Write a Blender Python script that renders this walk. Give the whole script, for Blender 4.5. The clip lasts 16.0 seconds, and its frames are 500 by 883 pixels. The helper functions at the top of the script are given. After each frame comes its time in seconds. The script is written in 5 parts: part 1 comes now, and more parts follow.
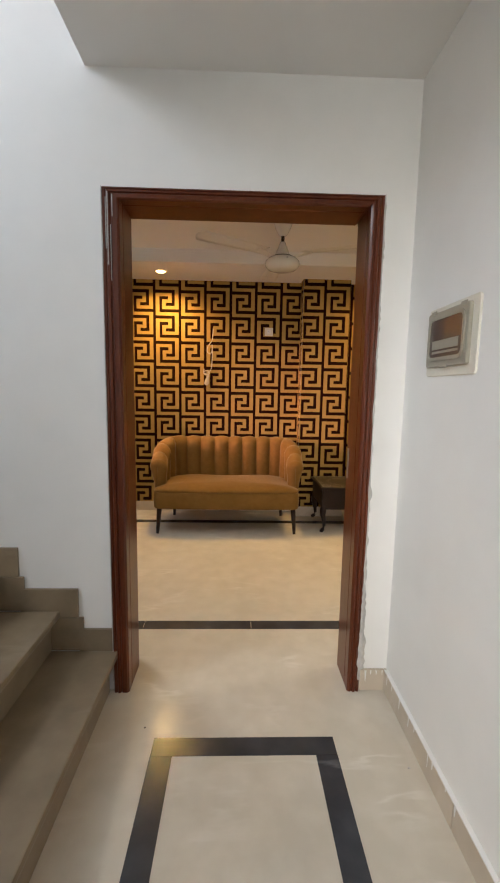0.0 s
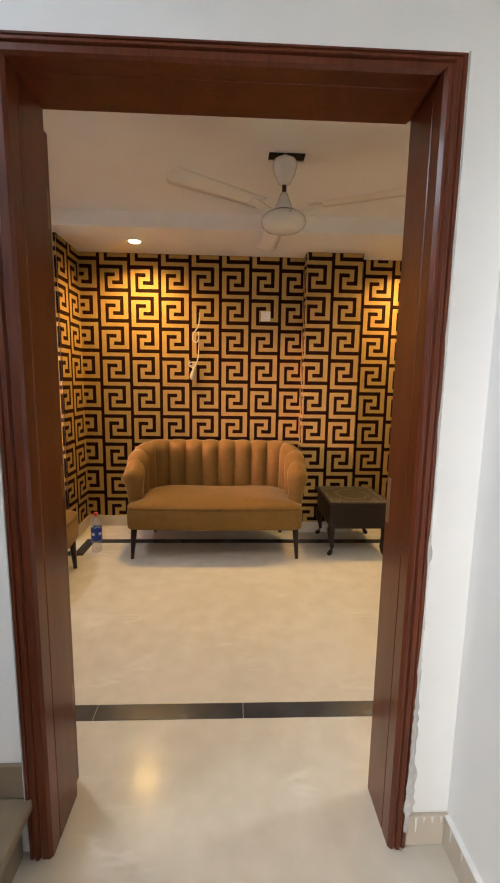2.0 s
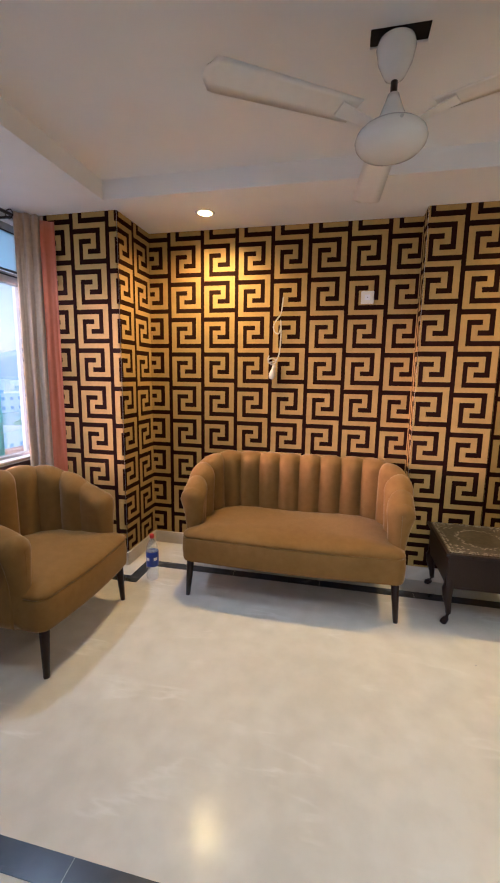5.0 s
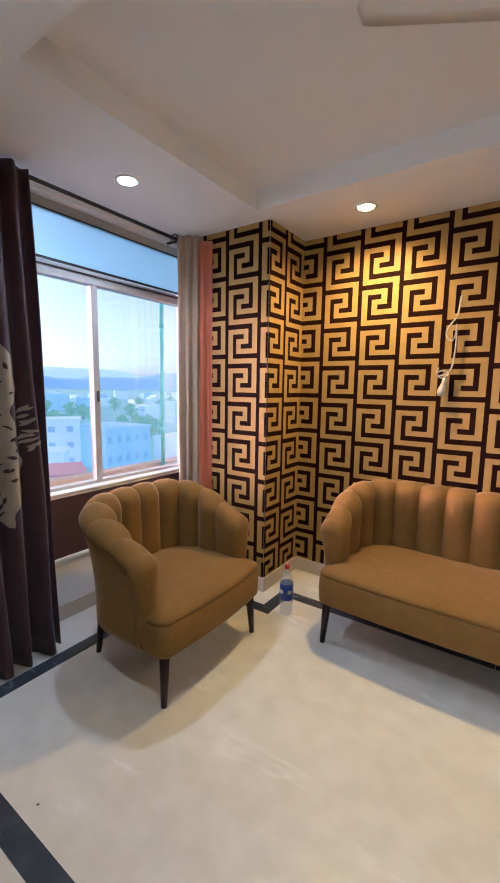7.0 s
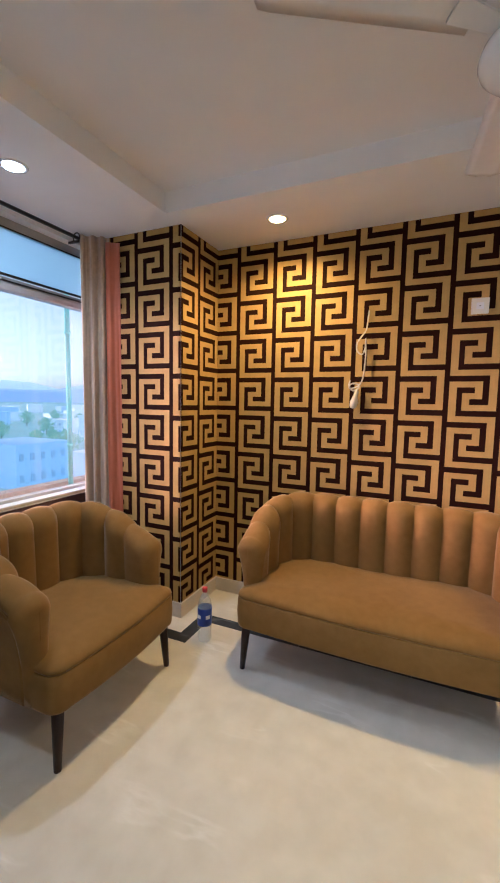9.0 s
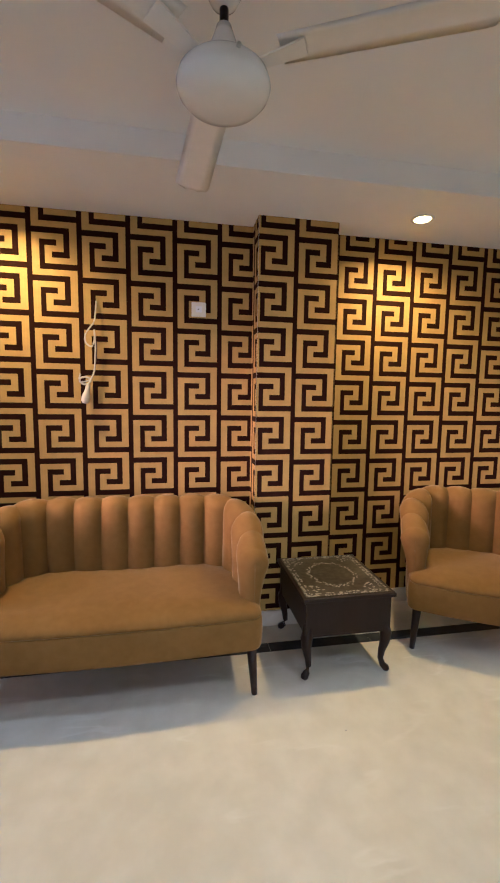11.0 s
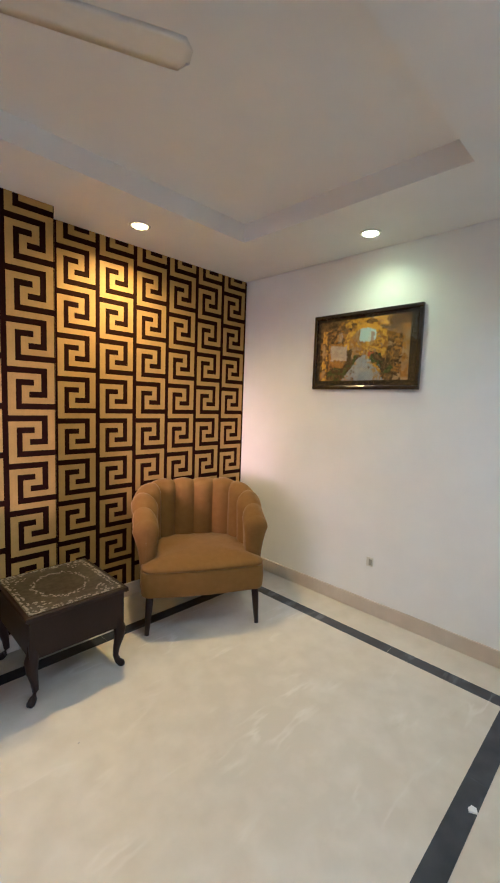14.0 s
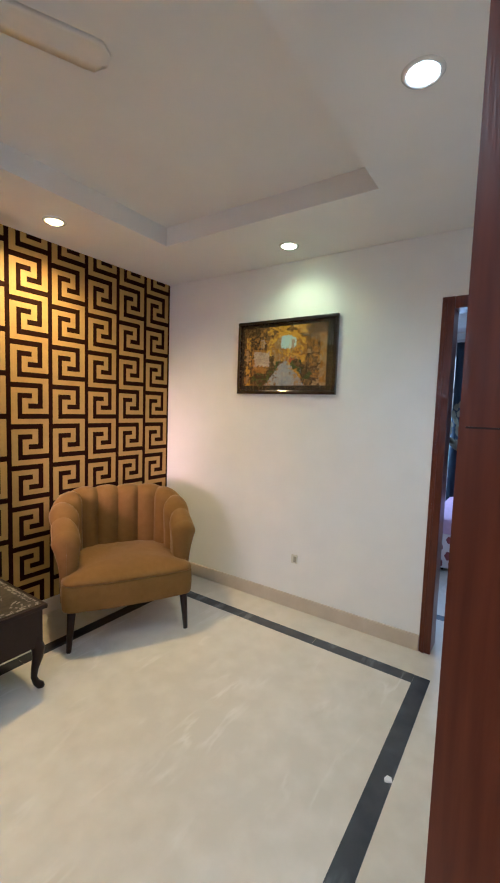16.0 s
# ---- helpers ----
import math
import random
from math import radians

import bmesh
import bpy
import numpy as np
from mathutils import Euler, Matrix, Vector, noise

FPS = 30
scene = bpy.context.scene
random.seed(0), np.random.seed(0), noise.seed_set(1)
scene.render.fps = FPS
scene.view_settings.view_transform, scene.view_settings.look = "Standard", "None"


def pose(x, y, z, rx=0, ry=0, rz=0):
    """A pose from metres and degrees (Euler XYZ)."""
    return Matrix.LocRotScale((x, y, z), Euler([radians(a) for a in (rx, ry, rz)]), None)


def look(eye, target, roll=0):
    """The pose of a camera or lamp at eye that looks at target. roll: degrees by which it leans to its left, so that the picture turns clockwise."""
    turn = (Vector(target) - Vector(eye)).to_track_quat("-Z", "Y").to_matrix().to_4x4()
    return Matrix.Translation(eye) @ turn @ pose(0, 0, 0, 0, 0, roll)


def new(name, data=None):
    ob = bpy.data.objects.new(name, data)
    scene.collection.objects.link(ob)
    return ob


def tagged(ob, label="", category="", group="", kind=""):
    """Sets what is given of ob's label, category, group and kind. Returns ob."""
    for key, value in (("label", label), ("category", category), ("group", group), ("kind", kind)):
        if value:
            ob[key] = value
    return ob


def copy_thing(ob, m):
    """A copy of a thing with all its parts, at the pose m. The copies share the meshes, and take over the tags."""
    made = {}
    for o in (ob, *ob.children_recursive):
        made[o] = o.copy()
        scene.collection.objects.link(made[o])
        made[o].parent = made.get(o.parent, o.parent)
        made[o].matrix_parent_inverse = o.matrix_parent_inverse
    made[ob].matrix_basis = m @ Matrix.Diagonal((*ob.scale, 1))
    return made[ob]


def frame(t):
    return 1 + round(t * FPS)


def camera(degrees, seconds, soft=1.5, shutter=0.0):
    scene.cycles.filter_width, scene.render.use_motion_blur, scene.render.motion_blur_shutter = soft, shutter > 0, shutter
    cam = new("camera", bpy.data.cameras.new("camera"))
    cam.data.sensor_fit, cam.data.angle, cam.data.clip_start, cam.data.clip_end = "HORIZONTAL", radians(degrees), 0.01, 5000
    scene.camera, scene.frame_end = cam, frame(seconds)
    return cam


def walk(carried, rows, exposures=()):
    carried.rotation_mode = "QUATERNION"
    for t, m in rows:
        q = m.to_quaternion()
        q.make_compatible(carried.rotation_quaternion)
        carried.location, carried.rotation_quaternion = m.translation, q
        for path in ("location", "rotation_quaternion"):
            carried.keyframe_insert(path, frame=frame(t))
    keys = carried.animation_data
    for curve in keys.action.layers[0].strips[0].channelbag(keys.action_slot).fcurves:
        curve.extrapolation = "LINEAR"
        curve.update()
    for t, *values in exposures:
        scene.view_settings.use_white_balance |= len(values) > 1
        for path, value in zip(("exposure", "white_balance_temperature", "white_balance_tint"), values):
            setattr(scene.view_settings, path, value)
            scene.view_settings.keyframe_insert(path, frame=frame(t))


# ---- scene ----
# camera and walk
cam = camera(62.9, 16.0, soft=2.0)
PATH = [
    (0, (0.548, 0.098, 1.363), (0.609, 2.081, 1.111), 1.0),
    (0.5, (0.563, 0.261, 1.364), (0.634, 2.244, 1.108), 1.0),
    (1, (0.585, 0.434, 1.368), (0.676, 2.414, 1.102), 1.0),
    (1.5, (0.597, 0.603, 1.366), (0.682, 2.583, 1.098), 0.9),
    (2, (0.589, 0.771, 1.378), (0.669, 2.749, 1.095), 0.9),
    (2.5, (0.601, 0.903, 1.388), (0.645, 2.879, 1.083), 0.8),
    (3, (0.629, 1.038, 1.362), (0.614, 3.015, 1.06), 0.7),
    (5.5, (0.74, 1.618, 1.429), (0.132, 3.497, 1.111), 0.4),
    (6, (0.742, 1.725, 1.416), (-0.061, 3.531, 1.112), -0.0),
    (6.5, (0.703, 1.752, 1.423), (-0.254, 3.484, 1.139), 0.8),
    (7, (0.689, 1.818, 1.437), (-0.441, 3.447, 1.175), 0.9),
    (7.5, (0.686, 1.858, 1.445), (-0.5, 3.45, 1.202), 0.9),
    (8, (0.69, 1.894, 1.436), (-0.463, 3.512, 1.214), 1.0),
    (10.5, (0.678, 2.017, 1.427), (0.757, 4.006, 1.236), 0.8),
    (11, (0.722, 2.015, 1.439), (1.083, 3.972, 1.234), 0.8),
    (11.5, (0.754, 2.005, 1.434), (1.348, 3.904, 1.231), 0.8),
    (12, (0.77, 2.0, 1.441), (1.607, 3.804, 1.234), 1.0),
    (12.5, (0.787, 1.986, 1.437), (1.799, 3.7, 1.236), 1.2),
    (13, (0.785, 1.98, 1.447), (1.972, 3.577, 1.246), 1.6),
    (13.5, (0.783, 1.978, 1.446), (2.098, 3.472, 1.251), 1.8),
    (14, (0.789, 1.967, 1.448), (2.212, 3.36, 1.26), 2.0),
    (14.5, (0.784, 1.96, 1.459), (2.28, 3.274, 1.272), 2.0),
    (15, (0.774, 1.961, 1.457), (2.329, 3.206, 1.278), 2.0),
    (15.5, (0.765, 1.957, 1.457), (2.372, 3.137, 1.285), 2.0),
    (16, (0.769, 1.947, 1.461), (2.42, 3.065, 1.297), 1.9),
]
walk(cam, [(t, look(eye, target, roll)) for t, eye, target, roll in PATH], exposures=[(0.0, 1.24, 6050, 10), (1.5, 1.36, 5900, 10), (3.0, 1.56, 5600, 11.5), (5.5, 1.60, 4560, 9), (8.0, 1.55, 4720, 8.5), (10.5, 1.53, 4560, 7), (16.0, 1.47, 4460, 6.5)])

# ---- world, sun and lamps ----
SUN_ELEV, SUN_AZ = 5.0, 18.5      # low evening sun in the west, its rays running east and a little north
world = bpy.data.worlds.new("world")
scene.world = world
world.use_nodes = True
wn = world.node_tree
sky = wn.nodes.new("ShaderNodeTexSky")
sky.sky_type = "NISHITA"
sky.sun_disc = False
sky.sun_elevation = radians(SUN_ELEV)
sky.sun_rotation = radians(-90 - SUN_AZ)
sky.altitude = 500
sky.air_density, sky.dust_density, sky.ozone_density = 0.8, 3.5, 0.6
wn.nodes["Background"].inputs["Strength"].default_value = 0.15
soft = wn.nodes.new("ShaderNodeHueSaturation")       # hazy evening air
soft.inputs["Saturation"].default_value = 0.18
wn.links.new(sky.outputs["Color"], soft.inputs["Color"])
wn.links.new(soft.outputs["Color"], wn.nodes["Background"].inputs["Color"])


def lamp(name, kind, energy, colour, m, **settings):
    data = bpy.data.lights.new(name, kind)
    data.energy, data.color = energy, colour
    for key, value in settings.items():
        if key == "size":
            data.size = value
        elif key == "size_y":
            data.shape, data.size_y = "RECTANGLE", value
        elif key == "spread":
            data.spread = radians(value)
        elif key == "angle":
            data.angle = value
        elif key == "spot":
            data.spot_size, data.spot_blend, data.shadow_soft_size = radians(value), 0.95, 0.04
    ob = new(name, data)
    ob.matrix_world = m
    return ob


d = Vector((math.cos(radians(SUN_AZ)), math.sin(radians(SUN_AZ)), -math.tan(radians(SUN_ELEV))))
lamp("sun", "SUN", 2.0, (1.0, 0.48, 0.37), look((0, 0, 0), d), angle=radians(13))
# sky light through the stairwell and bedroom windows, and an added corridor fill
lamp("stair_daylight", "AREA", 23.5, (0.86, 0.93, 1.0), look((-2.56, 0.35, 4.0), (1.25, 1.1, 1.7)), size=1.3, size_y=1.3)
# unseen fill at an assumed doorway, turned to brighten the right wall
lamp("corridor_fill", "AREA", 6.6, (1.0, 0.92, 0.80), look((0.20, -2.22, 1.35), (1.25, 0.1, 1.0)), size=0.9, size_y=1.9, spread=60)
lamp("bedroom_daylight", "AREA", 9, (0.75, 0.85, 1.0), look((5.9, 2.95, 1.6), (4.4, 2.2, 0.6)), size=0.5, size_y=1.2)
WARM, GREENISH, COOL, WHITE = (1.0, 0.60, 0.18), (1.0, 0.97, 0.42), (0.95, 0.97, 1.0), (1.0, 0.94, 0.78)
CEIL, TRAY = 2.495, 2.61
# the last one is unseen, assumed from the symmetry of the others
DOWNLIGHTS = [(-0.223, 4.288, WARM, 40), (2.141, 4.288, WARM, 39), (3.112, 3.283, GREENISH, 4.4),
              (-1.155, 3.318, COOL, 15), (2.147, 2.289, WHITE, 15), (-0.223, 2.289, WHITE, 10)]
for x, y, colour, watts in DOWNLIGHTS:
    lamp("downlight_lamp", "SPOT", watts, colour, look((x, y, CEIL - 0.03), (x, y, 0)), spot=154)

# ---- materials ----
def material(name, colour, rough=0.5, metal=0.0, spec=0.5, scale=20.0, vary=0.10, bump=0.0, bump_scale=200.0, second=None, sheen=0.0, coat=0.0, stretch=None, mix_low=0.35, mix_high=0.65):
    """A principled surface with variation at two scales (broad stains, fine grain) and a fine relief."""
    m = bpy.data.materials.new(name)
    m.use_nodes = True
    t = m.node_tree
    b = t.nodes["Principled BSDF"]
    b.inputs["Roughness"].default_value = rough
    b.inputs["Metallic"].default_value = metal
    b.inputs["Specular IOR Level"].default_value = spec
    b.inputs["Sheen Weight"].default_value = sheen
    b.inputs["Coat Weight"].default_value = coat
    co = t.nodes.new("ShaderNodeTexCoord")
    src = co.outputs["Object"]
    if stretch:
        mp = t.nodes.new("ShaderNodeMapping")
        mp.inputs["Scale"].default_value = stretch
        t.links.new(src, mp.inputs["Vector"])
        src = mp.outputs["Vector"]
    n1 = t.nodes.new("ShaderNodeTexNoise")
    n1.inputs["Scale"].default_value = scale
    n1.inputs["Detail"].default_value = 6
    n2 = t.nodes.new("ShaderNodeTexNoise")
    n2.inputs["Scale"].default_value = scale * 0.13
    n2.inputs["Detail"].default_value = 3
    for n in (n1, n2):
        t.links.new(src, n.inputs["Vector"])
    add = t.nodes.new("ShaderNodeMath")
    add.operation = "MULTIPLY_ADD"
    add.inputs[1].default_value = 0.5
    half = t.nodes.new("ShaderNodeMath")
    half.operation = "MULTIPLY"
    half.inputs[1].default_value = 0.5
    t.links.new(n2.outputs["Fac"], half.inputs[0])
    t.links.new(n1.outputs["Fac"], add.inputs[0])
    t.links.new(half.outputs[0], add.inputs[2])
    ramp = t.nodes.new("ShaderNodeValToRGB")
    other = second or [c * (1 - vary) for c in colour]
    ramp.color_ramp.elements[0].position, ramp.color_ramp.elements[1].position = mix_low, mix_high
    ramp.color_ramp.elements[0].color = (*other, 1)
    ramp.color_ramp.elements[1].color = (*colour, 1)
    t.links.new(add.outputs[0], ramp.inputs["Fac"])
    t.links.new(ramp.outputs["Color"], b.inputs["Base Color"])
    if bump:
        n3 = t.nodes.new("ShaderNodeTexNoise")
        n3.inputs["Scale"].default_value = bump_scale
        n3.inputs["Detail"].default_value = 4
        t.links.new(src, n3.inputs["Vector"])
        bp = t.nodes.new("ShaderNodeBump")
        bp.inputs["Strength"].default_value = bump
        bp.inputs["Distance"].default_value = 0.004
        t.links.new(n3.outputs["Fac"], bp.inputs["Height"])
        t.links.new(bp.outputs["Normal"], b.inputs["Normal"])
    return m


def marble(name, colour, second, vein, rough=0.12, vein_amount=0.6):
    """Polished stone with clouds and thin broken veins."""
    m = material(name, colour, rough, scale=9, second=second, spec=0.5, mix_low=0.4, mix_high=0.6)
    t = m.node_tree
    b = t.nodes["Principled BSDF"]
    ramp = t.nodes["Color Ramp"]
    co = t.nodes["Texture Coordinate"]
    warp = t.nodes.new("ShaderNodeTexNoise")
    warp.inputs["Scale"].default_value = 2.2
    warp.inputs["Detail"].default_value = 5
    turn = t.nodes.new("ShaderNodeMapping")
    turn.inputs["Rotation"].default_value = (0, 0, radians(-35))
    turn.inputs["Scale"].default_value = (0.55, 2.2, 1.0)
    t.links.new(co.outputs["Object"], turn.inputs["Vector"])
    t.links.new(turn.outputs["Vector"], warp.inputs["Vector"])
    near = t.nodes.new("ShaderNodeMath")
    near.operation = "SUBTRACT"
    near.inputs[1].default_value = 0.5
    t.links.new(warp.outputs["Fac"], near.inputs[0])
    absn = t.nodes.new("ShaderNodeMath")
    absn.operation = "ABSOLUTE"
    t.links.new(near.outputs[0], absn.inputs[0])
    line = t.nodes.new("ShaderNodeMapRange")
    line.inputs["From Min"].default_value, line.inputs["From Max"].default_value = 0.0, 0.030
    line.inputs["To Min"].default_value, line.inputs["To Max"].default_value = 1.0, 0.0
    t.links.new(absn.outputs[0], line.inputs["Value"])
    patch = t.nodes.new("ShaderNodeTexNoise")
    patch.inputs["Scale"].default_value = 3.1
    t.links.new(co.outputs["Object"], patch.inputs["Vector"])
    gate = t.nodes.new("ShaderNodeMapRange")
    gate.inputs["From Min"].default_value, gate.inputs["From Max"].default_value = 0.52, 0.66
    gate.inputs["To Min"].default_value, gate.inputs["To Max"].default_value = 0.0, vein_amount
    t.links.new(patch.outputs["Fac"], gate.inputs["Value"])
    amount = t.nodes.new("ShaderNodeMath")
    amount.operation = "MULTIPLY"
    t.links.new(line.outputs[0], amount.inputs[0])
    t.links.new(gate.outputs[0], amount.inputs[1])
    mix = t.nodes.new("ShaderNodeMix")
    mix.data_type = "RGBA"
    mix.inputs["B"].default_value = (*vein, 1)
    for socket in mix.inputs:
        if socket.identifier == "B_Color":
            socket.default_value = (*vein, 1)
        if socket.identifier == "A_Color":
            t.links.new(ramp.outputs["Color"], socket)
        if socket.identifier == "Factor_Float":
            t.links.new(amount.outputs[0], socket)
    for socket in mix.outputs:
        if socket.identifier == "Result_Color":
            t.links.new(socket, b.inputs["Base Color"])
    return m


def glow(name, colour, strength):
    m = bpy.data.materials.new(name)
    m.use_nodes = True
    b = m.node_tree.nodes["Principled BSDF"]
    b.inputs["Base Color"].default_value = (*colour, 1)
    b.inputs["Emission Color"].default_value = (*colour, 1)
    b.inputs["Emission Strength"].default_value = strength
    return m


def glass(name, colour=(1, 1, 1), rough=0.0, alpha=1.0):
    m = bpy.data.materials.new(name)
    m.use_nodes = True
    b = m.node_tree.nodes["Principled BSDF"]
    b.inputs["Base Color"].default_value = (*colour, 1)
    b.inputs["Roughness"].default_value = rough
    b.inputs["Transmission Weight"].default_value = 1.0
    b.inputs["IOR"].default_value = 1.45
    return m


WALL = material("white_wall_paint", (0.86, 0.845, 0.815), 0.55, scale=6, vary=0.05, bump=0.08, bump_scale=90)
CEILING = material("white_ceiling_paint", (0.86, 0.84, 0.81), 0.7, scale=4, vary=0.05, bump=0.04, bump_scale=60)
FLOOR = marble("cream_marble", (0.665, 0.61, 0.515), (0.59, 0.535, 0.44), (0.82, 0.78, 0.71), 0.18, 0.42)
FLOOR.node_tree.nodes["Principled BSDF"].inputs["Specular IOR Level"].default_value = 0.09
BLACK = marble("black_marble", (0.056, 0.061, 0.072), (0.034, 0.037, 0.045), (0.28, 0.29, 0.31), 0.24, 0.45)
SKIRT = marble("beige_marble_skirting", (0.60, 0.515, 0.41), (0.53, 0.45, 0.35), (0.68, 0.62, 0.54), 0.42, 0.4)
STEP = marble("grey_brown_marble_step", (0.27, 0.205, 0.130), (0.20, 0.150, 0.092), (0.46, 0.39, 0.29), 0.30, 0.3)
FRAME = material("red_brown_varnished_wood", (0.140, 0.033, 0.011), 0.30, spec=0.35, scale=14, second=(0.075, 0.016, 0.005), stretch=(9, 9, 0.6), bump=0.06, bump_scale=60, coat=0.12)
LEAF = material("dark_varnished_door_wood", (0.10, 0.026, 0.010), 0.32, spec=0.35, scale=14, second=(0.055, 0.014, 0.006), stretch=(9, 9, 0.6), coat=0.1)
PAPER = material("dark_brown_wallpaper", (0.020, 0.006, 0.004), 0.85, spec=0.05, scale=160, vary=0.35, bump=0.1, bump_scale=500)
GOLD = material("gold_wallpaper_print", (0.445, 0.276, 0.070), 0.62, metal=0.1, spec=0.3, scale=140, vary=0.18, bump=0.1, bump_scale=500)
VELVET = material("mustard_brown_velvet", (0.210, 0.113, 0.029), 0.85, scale=24, second=(0.172, 0.091, 0.022), spec=0.12, sheen=0.38, bump=0.10, bump_scale=900)
VELVET.node_tree.nodes["Principled BSDF"].inputs["Sheen Tint"].default_value = (1.0, 0.80, 0.54, 1)
VELVET.node_tree.nodes["Principled BSDF"].inputs["Sheen Roughness"].default_value = 0.32
LEGWOOD = material("black_brown_leg_wood", (0.024, 0.011, 0.008), 0.42, spec=0.3, scale=40, vary=0.3, stretch=(6, 6, 0.6))
EBONY = material("ebony_stained_wood", (0.020, 0.009, 0.007), 0.42, spec=0.3, scale=30, vary=0.35, stretch=(5, 1, 1))
FRAMEBLACK = material("glossy_picture_frame", (0.018, 0.011, 0.010), 0.2, scale=30, vary=0.35, coat=0.4)
INLAY = material("pearl_inlay", (0.38, 0.35, 0.28), 0.35, scale=60, vary=0.35)
TABLETOP = material("dark_marbled_table_panel", (0.085, 0.068, 0.048), 0.28, spec=0.35, scale=40, second=(0.018, 0.013, 0.010), coat=0.1)
CHROME = material("worn_steel", (0.55, 0.54, 0.52), 0.3, metal=1.0, scale=40, vary=0.2)
BRASS = material("dull_brass_hinge", (0.32, 0.22, 0.10), 0.4, metal=1.0, scale=50, vary=0.3)
PLASTIC = material("ivory_plastic", (0.72, 0.68, 0.58), 0.35, scale=50, vary=0.06)
FANWHITE = material("white_enamel", (0.80, 0.78, 0.74), 0.18, scale=30, vary=0.04, coat=0.5)
BLADE = material("cream_fan_blade", (0.84, 0.80, 0.74), 0.4, scale=30, vary=0.06)
GREYBOX = material("grey_green_switch_box", (0.36, 0.33, 0.26), 0.4, scale=40, vary=0.12)
SMOKED = material("smoked_switch_window", (0.11, 0.085, 0.07), 0.15, scale=30, vary=0.2, coat=0.6)
PLASTER = material("rough_plaster_filler", (0.60, 0.57, 0.53), 0.9, scale=50, vary=0.3, bump=0.6, bump_scale=60)
ALU = material("white_window_aluminium", (0.46, 0.43, 0.39), 0.35, scale=30, vary=0.06)
BRONZE = material("dark_bronze_rail", (0.05, 0.042, 0.036), 0.35, metal=0.5, scale=30, vary=0.2)
DARKCURT = material("plum_brown_curtain", (0.052, 0.019, 0.023), 0.8, scale=60, vary=0.3, sheen=0.16, bump=0.15, bump_scale=500)
FLORAL = material("cream_floral_print", (0.42, 0.34, 0.24), 0.8, scale=60, vary=0.2)
LIGHTCURT = material("beige_satin_curtain", (0.47, 0.33, 0.20), 0.5, scale=40, vary=0.2, sheen=0.3)
PINKCURT = material("salmon_curtain_lining", (0.50, 0.13, 0.045), 0.6, scale=40, vary=0.12, sheen=0.3)
MAROON = material("maroon_panel_paint", (0.075, 0.035, 0.034), 0.5, scale=12, vary=0.2)
NAVY = material("navy_curtain", (0.006, 0.016, 0.032), 0.75, scale=50, vary=0.3)
NAVYPRINT = material("grey_curtain_print", (0.13, 0.115, 0.07), 0.8, scale=50, vary=0.3)
PINKSHEET = material("lilac_bed_sheet", (0.52, 0.33, 0.45), 0.8, scale=25, vary=0.2, bump=0.2, bump_scale=60)
WHITESHEET = material("pale_pink_bed_valance", (0.68, 0.58, 0.58), 0.8, scale=25, vary=0.12)
MOTIF = material("maroon_flower_print", (0.20, 0.045, 0.06), 0.8, scale=50, vary=0.3)
CLEAR = glass("clear_pane", (0.84, 0.84, 0.83))
FROST = glass("frosted_blue_film", (0.44, 0.58, 0.65), 0.9)
PET = material("clear_bottle_plastic", (0.80, 0.86, 0.92), 0.08, scale=60, vary=0.05, coat=0.5)
PET.node_tree.nodes["Principled BSDF"].inputs["Alpha"].default_value = 0.24
BLUELABEL = material("blue_bottle_label", (0.02, 0.05, 0.30), 0.4, scale=60, vary=0.2)
REDCAP = material("red_bottle_cap", (0.55, 0.03, 0.03), 0.4, scale=60, vary=0.1)
WHITEMARK = material("white_label_print", (0.75, 0.75, 0.78), 0.5, scale=60, vary=0.05)
VOID_SHADE = material("painted_void_shade", (0.012, 0.010, 0.009), 0.9, scale=20, vary=0.3)
CORD = material("white_flex_cable", (0.56, 0.50, 0.40), 0.5, scale=60, vary=0.1)


# ---- building helpers ----
def thing(name, label="", category="", group="", kind="", at=None):
    ob = new(name)
    ob.empty_display_size = 0.1
    if at is not None:
        ob.matrix_world = at
    return tagged(ob, label, category, group, kind)


def mesh_of(name, bm, mat, smooth=False):
    bmesh.ops.recalc_face_normals(bm, faces=bm.faces)
    me = bpy.data.meshes.new(name)
    bm.to_mesh(me)
    bm.free()
    for p in me.polygons:
        p.use_smooth = smooth
    me.materials.append(mat)
    return me


def part(name, bm, mat, parent=None, label="", smooth=False, kind=""):
    ob = new(name, mesh_of(name, bm, mat, smooth))
    if parent is not None:
        ob.parent = parent
    return tagged(ob, label, kind=kind)


def structure(name, bm, mat, label, smooth=False):
    ob = new(name, mesh_of(name, bm, mat, smooth))
    return tagged(ob, label, kind="structure")


def box(bm, x0, x1, y0, y1, z0, z1, bevel=0.0):
    vs = [bm.verts.new((x, y, z)) for z in (z0, z1) for y in (y0, y1) for x in (x0, x1)]
    fs = [bm.faces.new([vs[i] for i in f]) for f in ((0, 2, 3, 1), (4, 5, 7, 6), (0, 1, 5, 4), (2, 6, 7, 3), (0, 4, 6, 2), (1, 3, 7, 5))]
    if bevel:
        es = list({e for f in fs for e in f.edges})
        bmesh.ops.bevel(bm, geom=es, offset=bevel, segments=2, affect="EDGES", profile=0.6)
    return bm


def boxes(*items, bevel=0.0):
    bm = bmesh.new()
    for b in items:
        box(bm, *b, bevel=bevel)
    return bm


